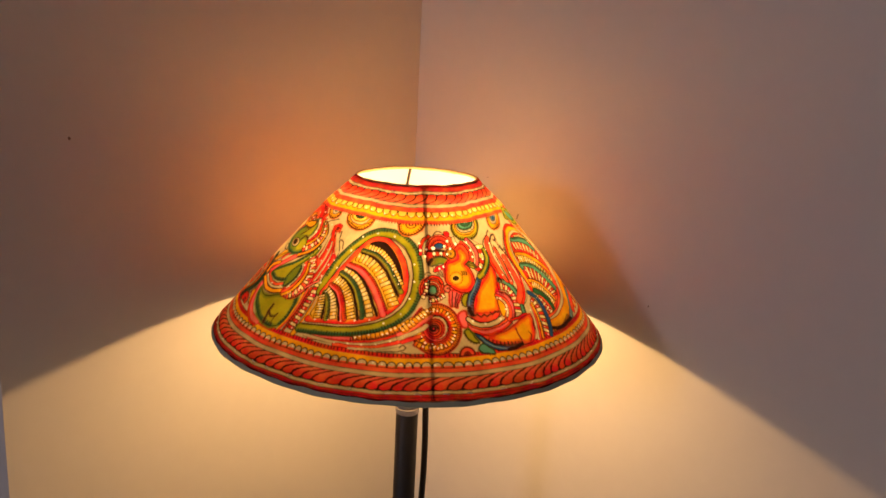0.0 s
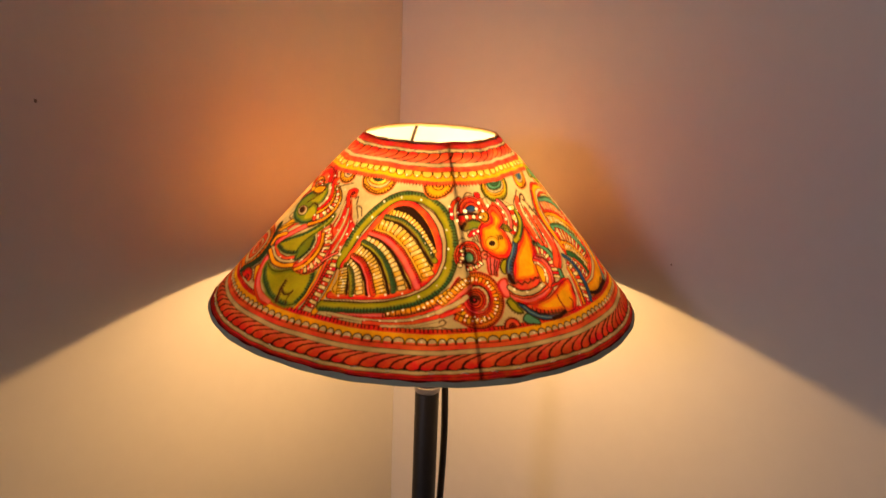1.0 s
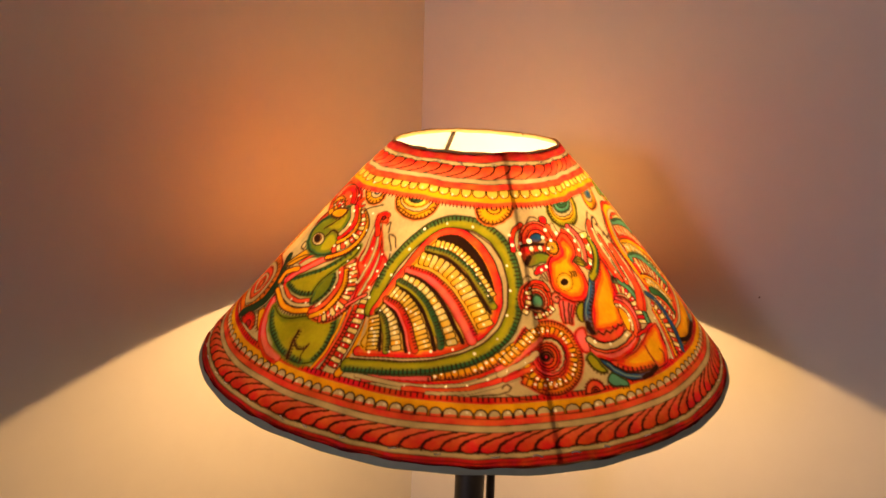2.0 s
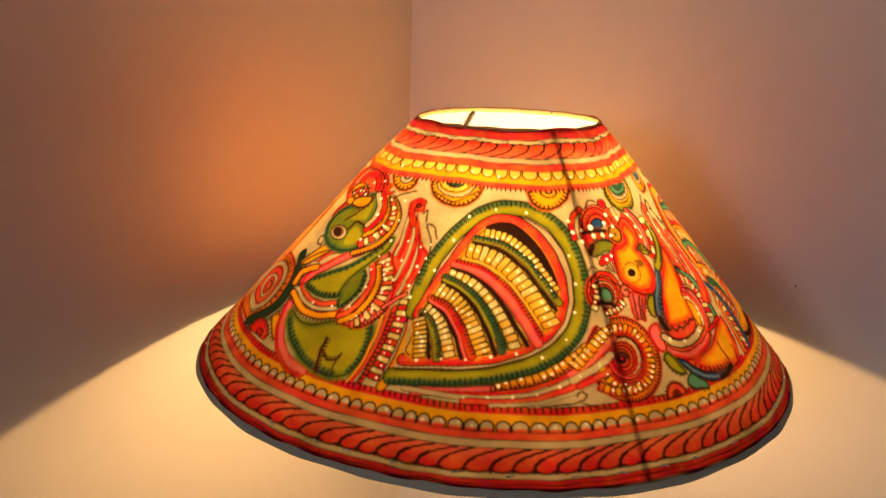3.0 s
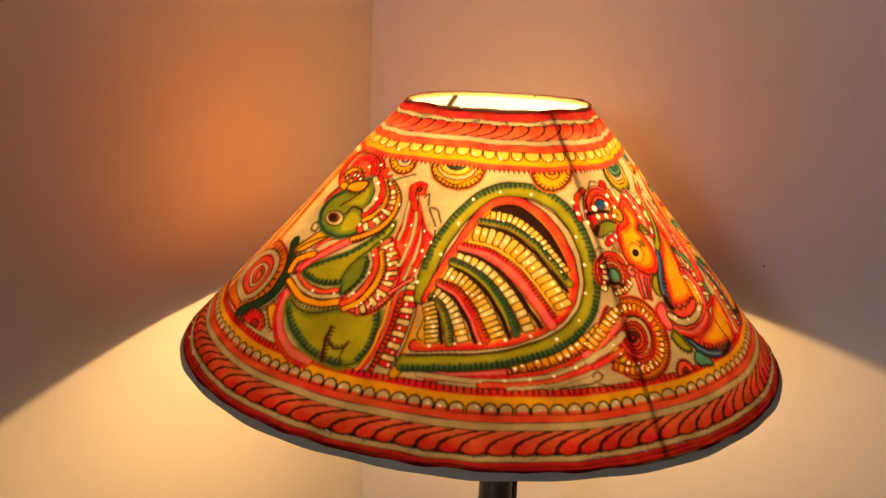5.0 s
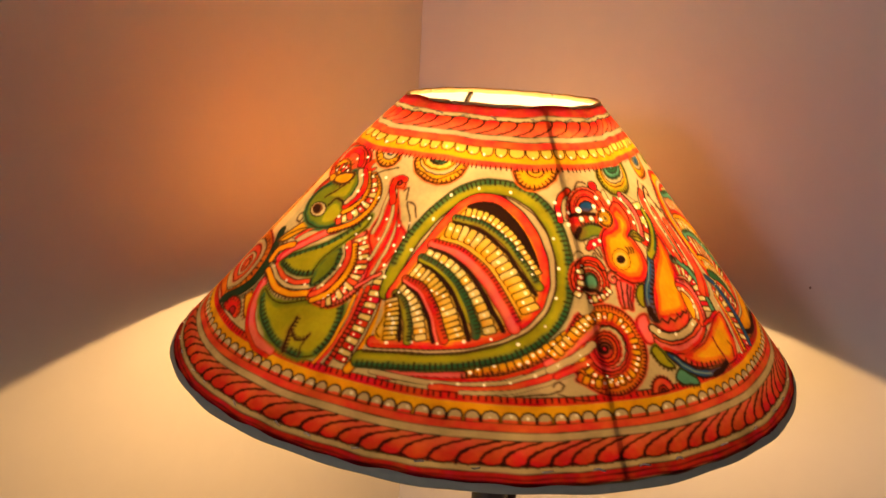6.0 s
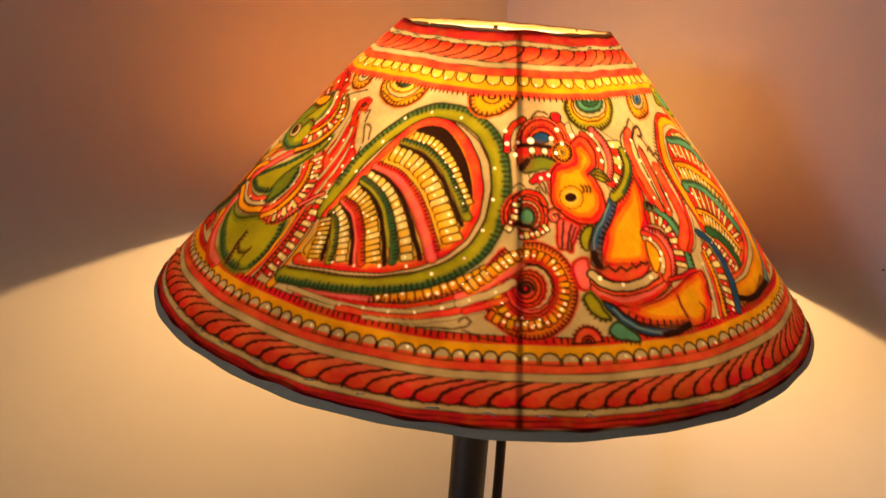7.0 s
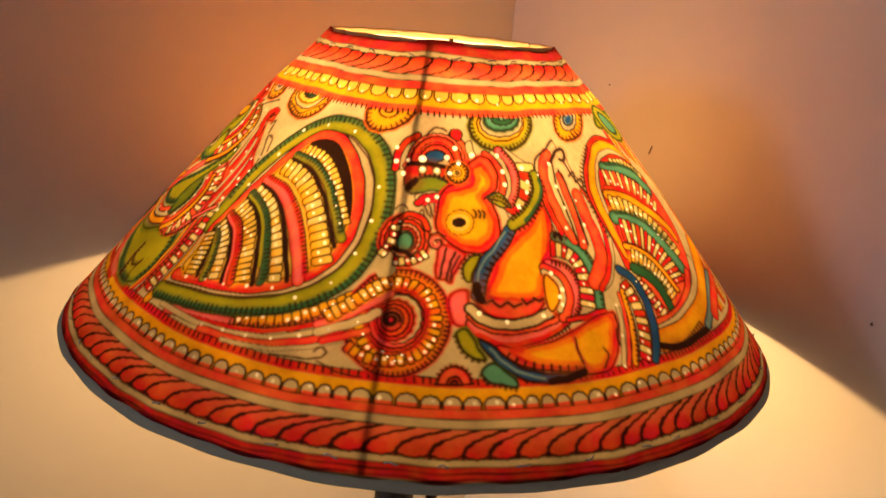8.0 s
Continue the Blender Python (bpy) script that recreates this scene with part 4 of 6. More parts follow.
    area("teal", (-52.2, -118.9), (-52.4, -116.9), (-53.6, -115.0), (-55.7, -113.4), (-58.0, -112.5), (-60.3, -112.5), (-61.9, -113.4), (-62.7, -115.1), (-62.5, -117.1), (-61.4, -119.2), (-59.4, -120.8), (-57.0, -121.6), (-54.7, -121.5), (-53.0, -120.5))
    area("green", (-54.6, -118.2), (-54.6, -116.7), (-55.5, -115.3), (-56.9, -114.1), (-58.5, -113.5), (-60.1, -113.6), (-61.2, -114.3), (-61.8, -115.5), (-61.6, -117.0), (-60.9, -118.4), (-59.6, -119.6), (-57.9, -120.1), (-56.4, -120.1), (-55.0, -119.3))
    pen(0.5, (-70.6, -120.2), (-60.3, -131.0), (-44.0, -127.8))
    area("amber", (8.0, -130.8), (8.2, -125.1), (6.0, -120.6), (1.9, -118.2), (-3.4, -118.2), (-8.6, -120.6), (-12.8, -124.9), (-15.2, -130.4), (-15.3, -136.0), (-13.2, -140.6), (-9.2, -143.2), (-4.3, -143.3), (0.9, -140.9), (5.4, -136.5))
    ticks(2.7, 2.1, (7.2, -130.8), (7.5, -125.5), (5.4, -121.2), (1.5, -118.9), (-3.5, -118.9), (-8.4, -121.1), (-12.3, -125.3), (-14.6, -130.4), (-14.6, -135.8), (-12.6, -140.1), (-9.0, -142.4), (-4.2, -142.6), (0.6, -140.3), (5.0, -136.2), (7.2, -130.8))
    curl(-3.9, -130.8, 7.0, loops=2.5)


def orange_leaves():
    # spiral wheel at the swoosh's end
    disc("orange", 21.3, -234.9, 21.7, 24.7, ink=0.4)
    frill(21.3, -234.9, 21.7, 24.7, 2.2, 2.2)
    beads("amber", 5.8, 30, (7.5, -224.9), (11.9, -219.7), (17.8, -216.9), (24.3, -217.2), (30.2, -220.6), (34.5, -226.4), (36.6, -233.3), (35.9, -240.5), (32.7, -246.6), (27.6, -250.5), (21.3, -251.5), (15.1, -249.7), (9.8, -245.3), (6.5, -238.9), other="orange")
    disc("coral", 21.0, -234.5, 12.5, 14.4, ink=0.4)
    frill(21.0, -234.5, 12.5, 14.4, 2.0, 1.5)
    disc("pink", 20.9, -234.2, 11.3, 12.9)
    disc("cream", 21.3, -233.6, 9.7, 11.4)
    disc("coral", 20.0, -234.4, 7.9, 9.3)
    disc("orange", 19.6, -234.5, 6.5, 7.5)
    disc("coral", 19.1, -234.3, 4.6, 5.4)
    curl(18.6, -234.4, 3.9, loops=2, dye="ink", width=0.9)
    disc("red", 18.6, -234.4, 1.4, 1.5)
    ribbon("pink", 3.5, (-11.8, -242.4), (-0.6, -236.5), (7.6, -229.7), (15.7, -222.8), ink=0.4)
    ribbon("cream", 3.5, (-10.9, -245.7), (0.3, -240.6), (8.8, -235.3), (12.4, -232.0), ink=0.4)
    ribbon("coral", 3.0, (-7.5, -249.3), (3.6, -244.2), (10.1, -241.1), ink=0.4)
    beads("amber", 5.5, 9, (-8.9, -238.5), (0.4, -230.5), (8.3, -222.1), (14.5, -217.1), other="yellow")
    pen(0.4, (-7.7, -258.5), (2.8, -261.7), (12.3, -261.9))
    beads("orange", 4.8, 8, (2.7, -249.0), (10.3, -252.7), (19.8, -253.3), (27.6, -251.2), other="amber")
    # rosettes hanging from the top border
    area("olive", (66.6, -119.6), (64.2, -113.6), (58.0, -110.9), (49.8, -111.5), (42.0, -114.7), (35.9, -119.8), (32.5, -126.1), (32.2, -132.6), (34.7, -138.2), (39.8, -141.9), (46.3, -142.6), (53.7, -140.2), (60.4, -134.8), (64.9, -127.3))
    ticks(2.4, 1.8, (65.9, -119.9), (63.4, -114.3), (57.7, -111.6), (50.0, -112.2), (42.2, -115.3), (36.2, -120.1), (33.0, -126.2), (32.6, -132.4), (35.2, -137.8), (39.9, -141.2), (46.4, -142.0), (53.4, -139.6), (59.9, -134.4), (64.5, -127.3), (65.9, -119.9))
    area("yellow", (61.4, -120.6), (59.7, -116.6), (55.3, -114.7), (49.3, -115.1), (43.3, -117.4), (38.7, -121.2), (36.0, -125.6), (35.7, -130.3), (37.5, -134.2), (41.3, -136.6), (46.4, -137.0), (52.0, -135.1), (57.1, -131.1), (60.4, -125.9))
    area("cream", (60.2, -120.5), (58.9, -117.1), (54.7, -115.6), (49.5, -116.1), (44.1, -118.2), (39.7, -121.4), (37.4, -125.3), (37.0, -129.3), (38.6, -132.5), (42.0, -134.5), (46.6, -134.7), (51.7, -132.9), (56.2, -129.4), (59.5, -124.9))
    area("teal", (57.5, -120.4), (56.1, -117.9), (53.1, -116.8), (49.0, -117.2), (44.9, -118.9), (41.4, -121.4), (39.2, -124.4), (38.9, -127.3), (40.1, -129.7), (42.8, -131.1), (46.6, -131.2), (50.6, -129.7), (54.4, -127.0), (56.7, -123.7))
    area("green", (54.5, -121.0), (53.6, -119.6), (51.6, -118.9), (49.2, -119.2), (46.4, -120.2), (44.2, -121.8), (42.9, -123.7), (42.5, -125.5), (43.3, -126.9), (45.0, -127.7), (47.4, -127.6), (50.2, -126.7), (52.5, -125.0), (54.0, -123.0))
    area("teal", (51.3, -121.6), (51.0, -120.8), (50.1, -120.5), (48.6, -120.7), (47.1, -121.2), (46.0, -122.0), (45.4, -123.0), (45.1, -123.9), (45.6, -124.7), (46.5, -125.0), (47.7, -124.9), (49.2, -124.4), (50.4, -123.6), (51.2, -122.5), ink=0.5)
    area("amber", (97.8, -94.8), (96.2, -89.1), (93.1, -86.2), (89.4, -86.6), (86.0, -89.8), (82.9, -95.5), (81.0, -102.2), (80.4, -108.7), (81.5, -114.0), (84.4, -116.9), (88.1, -117.0), (91.8, -114.4), (95.3, -109.1), (97.4, -102.1))
    ticks(3.2, 2.4, (97.4, -95.2), (96.0, -89.8), (93.1, -87.0), (89.5, -87.4), (86.1, -90.5), (83.0, -96.1), (81.3, -102.3), (80.5, -108.6), (81.8, -113.4), (84.5, -116.1), (88.2, -116.2), (91.7, -113.7), (94.9, -108.7), (97.2, -101.9), (97.4, -95.2))
    area("cream", (93.3, -97.5), (92.7, -94.1), (91.1, -92.3), (89.1, -92.3), (87.5, -93.8), (85.6, -97.0), (84.5, -100.9), (84.3, -104.7), (85.1, -107.7), (86.6, -109.5), (88.4, -109.7), (90.5, -108.2), (92.2, -105.3), (93.2, -101.4))
    area("sky", (91.2, -98.4), (90.7, -96.5), (89.9, -95.3), (88.7, -95.3), (87.7, -96.2), (86.4, -98.2), (85.9, -100.4), (85.8, -102.7), (86.3, -104.6), (87.0, -105.7), (88.2, -105.8), (89.4, -104.9), (90.7, -102.9), (91.2, -100.7))
    area("blue", (90.2, -100.2), (89.8, -99.1), (89.2, -98.5), (88.7, -98.3), (88.2, -98.8), (87.6, -99.9), (87.2, -101.2), (87.1, -102.6), (87.4, -103.6), (88.0, -104.2), (88.5, -104.4), (89.1, -103.9), (89.7, -102.9), (90.0, -101.6), ink=0)
    area("olive", (117.9, -67.8), (110.9, -63.8), (106.7, -71.5), (105.0, -77.7), (104.5, -83.3), (105.3, -87.3), (106.7, -89.7), (108.6, -89.9), (110.9, -87.6), (113.0, -83.2), (115.2, -76.6))
    area("teal", (114.0, -71.4), (115.1, -66.8), (114.6, -64.7), (112.7, -65.6), (110.3, -68.6), (108.2, -72.6), (107.2, -76.3), (106.8, -79.8), (107.0, -82.5), (107.9, -83.9), (109.0, -84.0), (110.4, -82.5), (111.8, -79.7), (113.1, -75.7))
    # ringed tuft with a blue eye
    ribbon("red", 2.5, (5.2, -162.0), (4.9, -153.6), (7.6, -147.0), (11.3, -143.2))
    ribbon("cream", 1.9, (7.9, -160.9), (7.8, -153.1), (10.3, -147.7), ink=0.6)
    ribbon("coral", 2.3, (25.8, -139.9), (31.4, -144.2), (34.8, -151.5), (34.7, -156.1))
    area("cream", (32.2, -142.9), (34.5, -140.8), (37.1, -145.7), (38.8, -149.5), (36.4, -151.4), (34.2, -147.7), ink=0.6)
    area("cream", (35.0, -155.2), (34.1, -151.3), (32.6, -147.8), (30.5, -144.8), (27.8, -142.4), (24.9, -140.8), (21.8, -140.1), (18.8, -140.3), (16.0, -141.5), (13.5, -143.4), (11.5, -146.1), (10.0, -149.4), (9.3, -153.0), (9.3, -157.0), (10.0, -160.8))
    area("coral", (33.5, -155.4), (32.7, -152.0), (31.4, -148.8), (29.5, -146.1), (27.2, -144.0), (24.5, -142.5), (21.9, -142.0), (19.2, -142.1), (16.6, -143.1), (14.4, -144.9), (12.7, -147.3), (11.4, -150.1), (10.8, -153.4), (10.8, -156.9), (11.4, -160.4))
    area("cream", (30.9, -155.7), (30.3, -153.0), (29.2, -150.3), (27.7, -148.1), (26.0, -146.4), (23.9, -145.3), (21.8, -144.7), (19.7, -144.9), (17.7, -145.6), (16.0, -146.9), (14.6, -149.0), (13.7, -151.4), (13.2, -154.0), (13.2, -156.9), (13.7, -159.7))
    area("coral", (29.9, -155.9), (29.4, -153.4), (28.4, -151.1), (27.1, -149.2), (25.5, -147.6), (23.7, -146.6), (21.8, -146.1), (20.0, -146.3), (18.2, -146.9), (16.7, -148.2), (15.5, -150.0), (14.6, -152.0), (14.2, -154.4), (14.2, -156.8), (14.6, -159.3))
    area("cream", (27.9, -156.1), (27.5, -154.3), (26.9, -152.6), (25.9, -151.1), (24.7, -150.0), (23.3, -149.2), (21.9, -148.9), (20.5, -148.9), (19.2, -149.5), (18.0, -150.4), (17.1, -151.7), (16.5, -153.2), (16.2, -155.0), (16.2, -156.9), (16.5, -158.7))
    area("blue", (25.0, -151.5), (24.3, -150.2), (22.9, -149.4), (21.0, -149.2), (19.1, -149.7), (17.5, -150.6), (16.6, -152.0), (16.4, -153.5), (17.1, -154.8), (18.5, -155.6), (20.4, -155.9), (22.3, -155.4), (23.9, -154.4), (24.9, -153.1))
    area("red", (25.2, -140.7), (25.1, -137.3), (28.0, -136.2), (30.3, -138.7), (29.1, -141.9))
    pen(0.6, (15.2, -142.4), (16.5, -138.9), (19.2, -137.1), (23.0, -138.2))
    area("red", (10.1, -159.2), (15.5, -157.5), (22.1, -157.1), (31.3, -157.9), (31.1, -162.9), (25.3, -162.9), (19.6, -163.0), (14.7, -165.8), (11.2, -169.2), (9.6, -164.2))
    area("cream", (18.7, -159.9), (18.3, -159.0), (17.6, -158.3), (16.8, -158.0), (15.9, -158.2), (15.3, -158.7), (14.9, -159.7), (14.9, -160.8), (15.3, -161.7), (16.0, -162.4), (16.8, -162.7), (17.7, -162.5), (18.3, -161.9), (18.7, -161.0), ink=0.5)
    area("cream", (24.9, -159.5), (24.4, -158.5), (23.8, -157.8), (22.9, -157.5), (22.1, -157.8), (21.4, -158.3), (21.0, -159.2), (21.0, -160.3), (21.4, -161.3), (22.1, -162.0), (22.9, -162.3), (23.8, -162.1), (24.5, -161.5), (24.9, -160.6), ink=0.5)
    area("cream", (30.5, -159.9), (30.1, -159.0), (29.4, -158.3), (28.6, -158.1), (27.7, -158.3), (27.0, -158.9), (26.6, -159.8), (26.6, -160.8), (27.0, -161.9), (27.7, -162.5), (28.6, -162.8), (29.4, -162.5), (30.1, -161.9), (30.5, -161.0), ink=0.5)
    pen(1.6, (10.5, -158.6), (15.4, -157.4), (22.8, -157.0), (32.5, -158.0))
    area("leaf", (12.1, -171.4), (14.3, -166.6), (19.6, -163.4), (25.3, -163.3), (30.0, -165.2), (27.7, -169.0), (21.9, -170.9), (16.8, -172.8), (14.0, -173.1), rim='green')
    ticks(1.8, 1.8, (12.4, -170.5), (14.8, -166.5), (19.7, -163.6), (25.4, -163.6), (29.7, -165.2), fat=1.0)
    pen(2.2, (12.6, -171.0), (13.6, -168.8), (14.9, -166.7))
    area("cream", (16.3, -174.6), (19.1, -172.0), (24.7, -170.1), (28.3, -170.7), (27.3, -173.5), (21.6, -174.6), (18.8, -177.6), ink=0.5)
    ribbon("red", 2.4, (18.3, -177.7), (20.6, -174.4), (25.2, -172.7), (28.2, -173.9))
    ribbon("coral", 1.3, (20.8, -177.8), (23.3, -175.5), (27.2, -175.2), ink=0.4)
    pen(0.5, (21.4, -178.2), (23.0, -181.4), (24.8, -183.2))
    pen(0.5, (23.2, -177.2), (25.0, -181.4), (27.0, -184.5))
    pen(0.5, (25.1, -176.9), (26.5, -180.9), (28.1, -183.7))
    pin(np.array((15.7, -154.8)), 1.25)
    pin(np.array((25.9, -152.0)), 1.25)
    pin(np.array((31.4, -153.9)), 1.25)
    pin(np.array((16.7, -160.1)), 1.25)
    pin(np.array((22.9, -159.6)), 1.25)
    pin(np.array((28.7, -159.8)), 1.25)
    pin(np.array((3.6, -151.1)), 0.90)
    pin(np.array((4.8, -158.2)), 0.90)
    pin(np.array((9.8, -156.7)), 0.90)
    pin(np.array((9.1, -163.9)), 0.90)
    pin(np.array((22.0, -175.2)), 0.90)
    pin(np.array((25.7, -172.9)), 0.90)
    pin(np.array((28.4, -146.4)), 0.90)
    pin(np.array((36.6, -148.0)), 0.90)
    # small ringed tuft
    disc("coral", 16.4, -196.5, 10.4, 12.6)
    disc("red", 16.4, -196.5, 8.5, 10.3)
    disc("cream", 16.4, -196.5, 6.8, 8.3)
    disc("coral", 16.4, -196.5, 5.2, 6.3)
    disc("cream", 16.4, -196.5, 4.0, 4.9)
    disc("teal", 16.6, -197.3, 3.5, 4.6)
    area("cream", (6.3, -208.2), (11.5, -203.0), (15.8, -211.9), (9.4, -215.9), ink=0)
    beads("cream", 3.6, 7, (7.7, -205.7), (11.0, -200.3), (11.4, -193.3), (11.8, -186.1), other="red")
    beads("red", 4.0, 6, (13.6, -207.3), (20.5, -205.9), (26.7, -200.8), other="cream")
    pen(1.5, (11.2, -201.7), (17.3, -201.9), (21.3, -203.8), dye="ink")
    pen(0.4, (9.5, -182.2), (11.9, -179.5), (14.7, -181.2))
    pen(0.4, (19.5, -183.1), (20.9, -180.5), (22.5, -183.9))
    ribbon("red", 1.8, (11.0, -189.1), (14.8, -184.1), (20.9, -184.3), (25.0, -189.1))
    curl(30.6, -194.9, 4.6, loops=1.6, width=1.6, dye="red")
    curl(30.6, -194.9, 4.6, loops=1.6, width=0.4)
    # crest and collar behind the head
    area("cream", (45.1, -143.3), (51.1, -139.5), (62.9, -142.7), (68.9, -145.2), (69.0, -158.1), (66.2, -169.8), (62.0, -176.2), (57.4, -171.0), (59.1, -162.9), (55.7, -153.3), (49.8, -147.2), ink=0.5)
    beads("cream", 11.0, 7, (63.0, -143.6), (65.5, -149.8), (65.8, -157.7), (63.5, -166.1), (60.6, -173.0), other='red', pins=False)
    ribbon("pink", 4.0, (49.2, -142.1), (55.3, -146.1), (59.2, -152.6), (60.3, -160.4), (59.0, -167.6))
    ticks(1.9, -1.6, (51.3, -140.7), (57.6, -145.0), (61.7, -151.8), (62.8, -159.6), (61.3, -167.4))
    ribbon("cream", 2.4, (45.9, -144.4), (51.9, -148.2), (56.0, -155.0), (57.1, -161.4), (56.2, -166.1), ink=0.6)
    ribbon("coral", 2.7, (42.6, -145.7), (48.7, -149.2), (53.4, -155.8), (54.5, -161.6), (53.2, -165.7))
    pin(np.array((48.8, -144.7)), 0.90)
    pin(np.array((52.9, -152.3)), 0.90)
    pin(np.array((55.0, -158.7)), 0.90)
    pin(np.array((62.5, -146.8)), 0.90)
    pin(np.array((66.8, -153.2)), 0.90)
    pin(np.array((67.1, -159.0)), 0.90)
    pin(np.array((64.0, -167.9)), 0.90)
    # rounded head
    area("pink", (31.4, -196.4), (35.4, -195.7), (42.5, -197.5), (42.2, -201.3), (40.3, -206.9), (39.4, -212.5), (36.4, -211.8), (33.0, -211.8), (31.8, -206.0), ink=0.6)
    pen(0.8, (34.4, -196.9), (34.3, -203.9), (34.4, -211.4))
    pen(0.8, (38.4, -198.1), (37.4, -204.6), (37.4, -212.1))
    pen(0.6, (40.8, -199.0), (39.0, -205.4), (38.8, -211.6))
    area("coral", (28.2, -187.6), (27.0, -178.1), (27.4, -169.9), (30.8, -165.6), (35.8, -162.0), (36.8, -156.2), (35.8, -153.5), (38.3, -149.2), (41.8, -147.2), (46.1, -148.8), (50.1, -153.8), (51.2, -159.5), (50.4, -164.1), (47.5, -167.0), (51.0, -171.1), (54.7, -177.7), (56.5, -184.3), (54.9, -190.1), (51.2, -194.8), (46.4, -196.5), (41.3, -196.6), (36.4, -194.6), (31.9, -191.9), ink=0.9)
    area("orange", (29.9, -186.6), (29.0, -178.3), (29.5, -170.8), (34.1, -167.1), (39.5, -163.4), (38.9, -155.7), (41.4, -151.9), (45.2, -154.8), (48.0, -159.2), (47.3, -164.1), (44.6, -168.0), (48.4, -172.9), (52.6, -179.0), (53.5, -185.0), (51.4, -190.1), (46.9, -193.6), (40.7, -193.6), (35.8, -191.5), (32.1, -189.1), ink=0)
    area("amber", (31.2, -184.2), (30.4, -177.5), (31.2, -171.3), (36.0, -168.5), (41.0, -164.7), (41.7, -159.3), (40.2, -155.4), (44.0, -156.5), (46.5, -159.7), (45.5, -163.9), (43.3, -168.4), (46.9, -173.4), (50.7, -179.4), (51.2, -184.4), (48.7, -189.2), (44.9, -191.5), (39.9, -191.6), (35.3, -189.1), ink=0)
    pen(0.8, (46.1, -168.8), (48.4, -166.4), (50.4, -164.1))
    area("amber", (36.8, -157.5), (35.9, -155.3), (34.3, -153.9), (32.1, -153.3), (30.0, -153.8), (28.3, -155.3), (27.4, -157.4), (27.4, -159.8), (28.3, -162.0), (30.0, -163.4), (32.0, -164.0), (34.1, -163.5), (35.8, -162.0), (36.8, -159.9))
    ticks(1.9, 1.3, (36.6, -157.6), (35.7, -155.6), (34.1, -154.1), (32.1, -153.6), (30.1, -154.1), (28.5, -155.5), (27.7, -157.5), (27.7, -159.8), (28.5, -161.7), (30.0, -163.2), (32.0, -163.7), (33.9, -163.2), (35.5, -161.8), (36.4, -159.7), (36.6, -157.6))
    area("yellow", (33.8, -158.2), (33.4, -157.3), (32.6, -156.6), (31.6, -156.4), (30.6, -156.6), (29.9, -157.4), (29.4, -158.3), (29.3, -159.3), (29.8, -160.3), (30.5, -160.9), (31.5, -161.1), (32.5, -160.9), (33.3, -160.3), (33.8, -159.3), ink=0.5)
    pen(0.5, (31.2, -159.5), (31.3, -157.9), (32.5, -158.5), (31.8, -160.0))
    area("olive", (48.2, -168.3), (51.4, -164.3), (55.5, -164.9), (59.4, -168.6), (57.0, -170.5), (52.4, -170.3), rim='green')
    ticks(1.7, -1.2, (49.3, -168.0), (52.3, -165.4), (56.1, -166.3), (58.5, -168.3))
    pen(0.6, (48.8, -168.4), (53.2, -168.0), (58.4, -169.3))
    area("cream", (43.6, -181.8), (42.6, -179.3), (40.6, -177.6), (37.9, -176.9), (35.3, -177.6), (33.3, -179.4), (32.0, -181.8), (32.0, -184.6), (33.1, -187.1), (35.1, -188.8), (37.6, -189.4), (40.1, -188.7), (42.3, -187.1), (43.5, -184.5), ink=0.9)
    area("yellow", (42.6, -182.0), (41.8, -180.0), (40.0, -178.5), (37.9, -178.1), (35.7, -178.6), (34.0, -180.0), (33.0, -182.1), (32.9, -184.3), (33.8, -186.3), (35.5, -187.8), (37.6, -188.3), (39.7, -187.8), (41.5, -186.4), (42.5, -184.3), ink=0)
    area("ink", (40.4, -182.6), (39.9, -181.6), (38.9, -180.9), (37.4, -180.7), (36.1, -181.1), (35.0, -181.9), (34.3, -183.0), (34.2, -184.1), (34.7, -185.1), (35.6, -185.6), (37.0, -185.9), (38.4, -185.5), (39.6, -184.8), (40.3, -183.7), ink=0)
    pen(0.6, (42.5, -175.6), (43.9, -177.1), (43.9, -179.3))
    pen(0.6, (44.6, -175.2), (45.8, -176.6), (46.0, -178.9))
    pen(0.6, (46.3, -174.7), (47.7, -176.2), (47.7, -178.4))
    pen(1.3, (29.1, -192.5), (27.1, -194.7), (28.2, -197.4), (30.9, -196.6), (30.9, -193.9), (28.9, -193.6), dye='pink')
    pen(0.6, (32.8, -191.1), (28.7, -190.3), (26.3, -193.2), (27.1, -196.9), (30.3, -198.2), (32.0, -195.8), (30.8, -193.3), (28.8, -194.3))
    # neck with a blue edge
    area("coral", (77.0, -158.8), (81.4, -166.6), (83.8, -180.6), (82.1, -195.8), (82.8, -211.2), (76.5, -219.9), (68.6, -223.7), (60.8, -224.0), (53.4, -220.7), (51.0, -215.9), (52.5, -206.6), (55.2, -196.3), (59.6, -185.1), (67.1, -177.0), (73.2, -167.2), ink=0.8)
    area("orange", (76.6, -162.8), (79.9, -169.7), (81.7, -184.3), (81.1, -200.5), (80.4, -209.5), (70.9, -213.0), (63.1, -214.3), (55.9, -215.2), (57.1, -207.1), (59.3, -195.2), (65.2, -184.8), (72.9, -173.4), ink=0)
    area("amber", (76.5, -167.2), (78.4, -174.8), (79.5, -187.9), (79.0, -201.4), (77.5, -208.5), (70.8, -211.3), (64.4, -212.4), (58.7, -213.0), (60.1, -205.5), (62.5, -194.4), (67.6, -186.4), (73.5, -176.9), ink=0)
    pen(1.3, (81.6, -184.4), (79.1, -193.3), (82.6, -195.7), dye='red')
    pen(0.8, (53.5, -215.9), (55.6, -218.6), (58.2, -216.4))
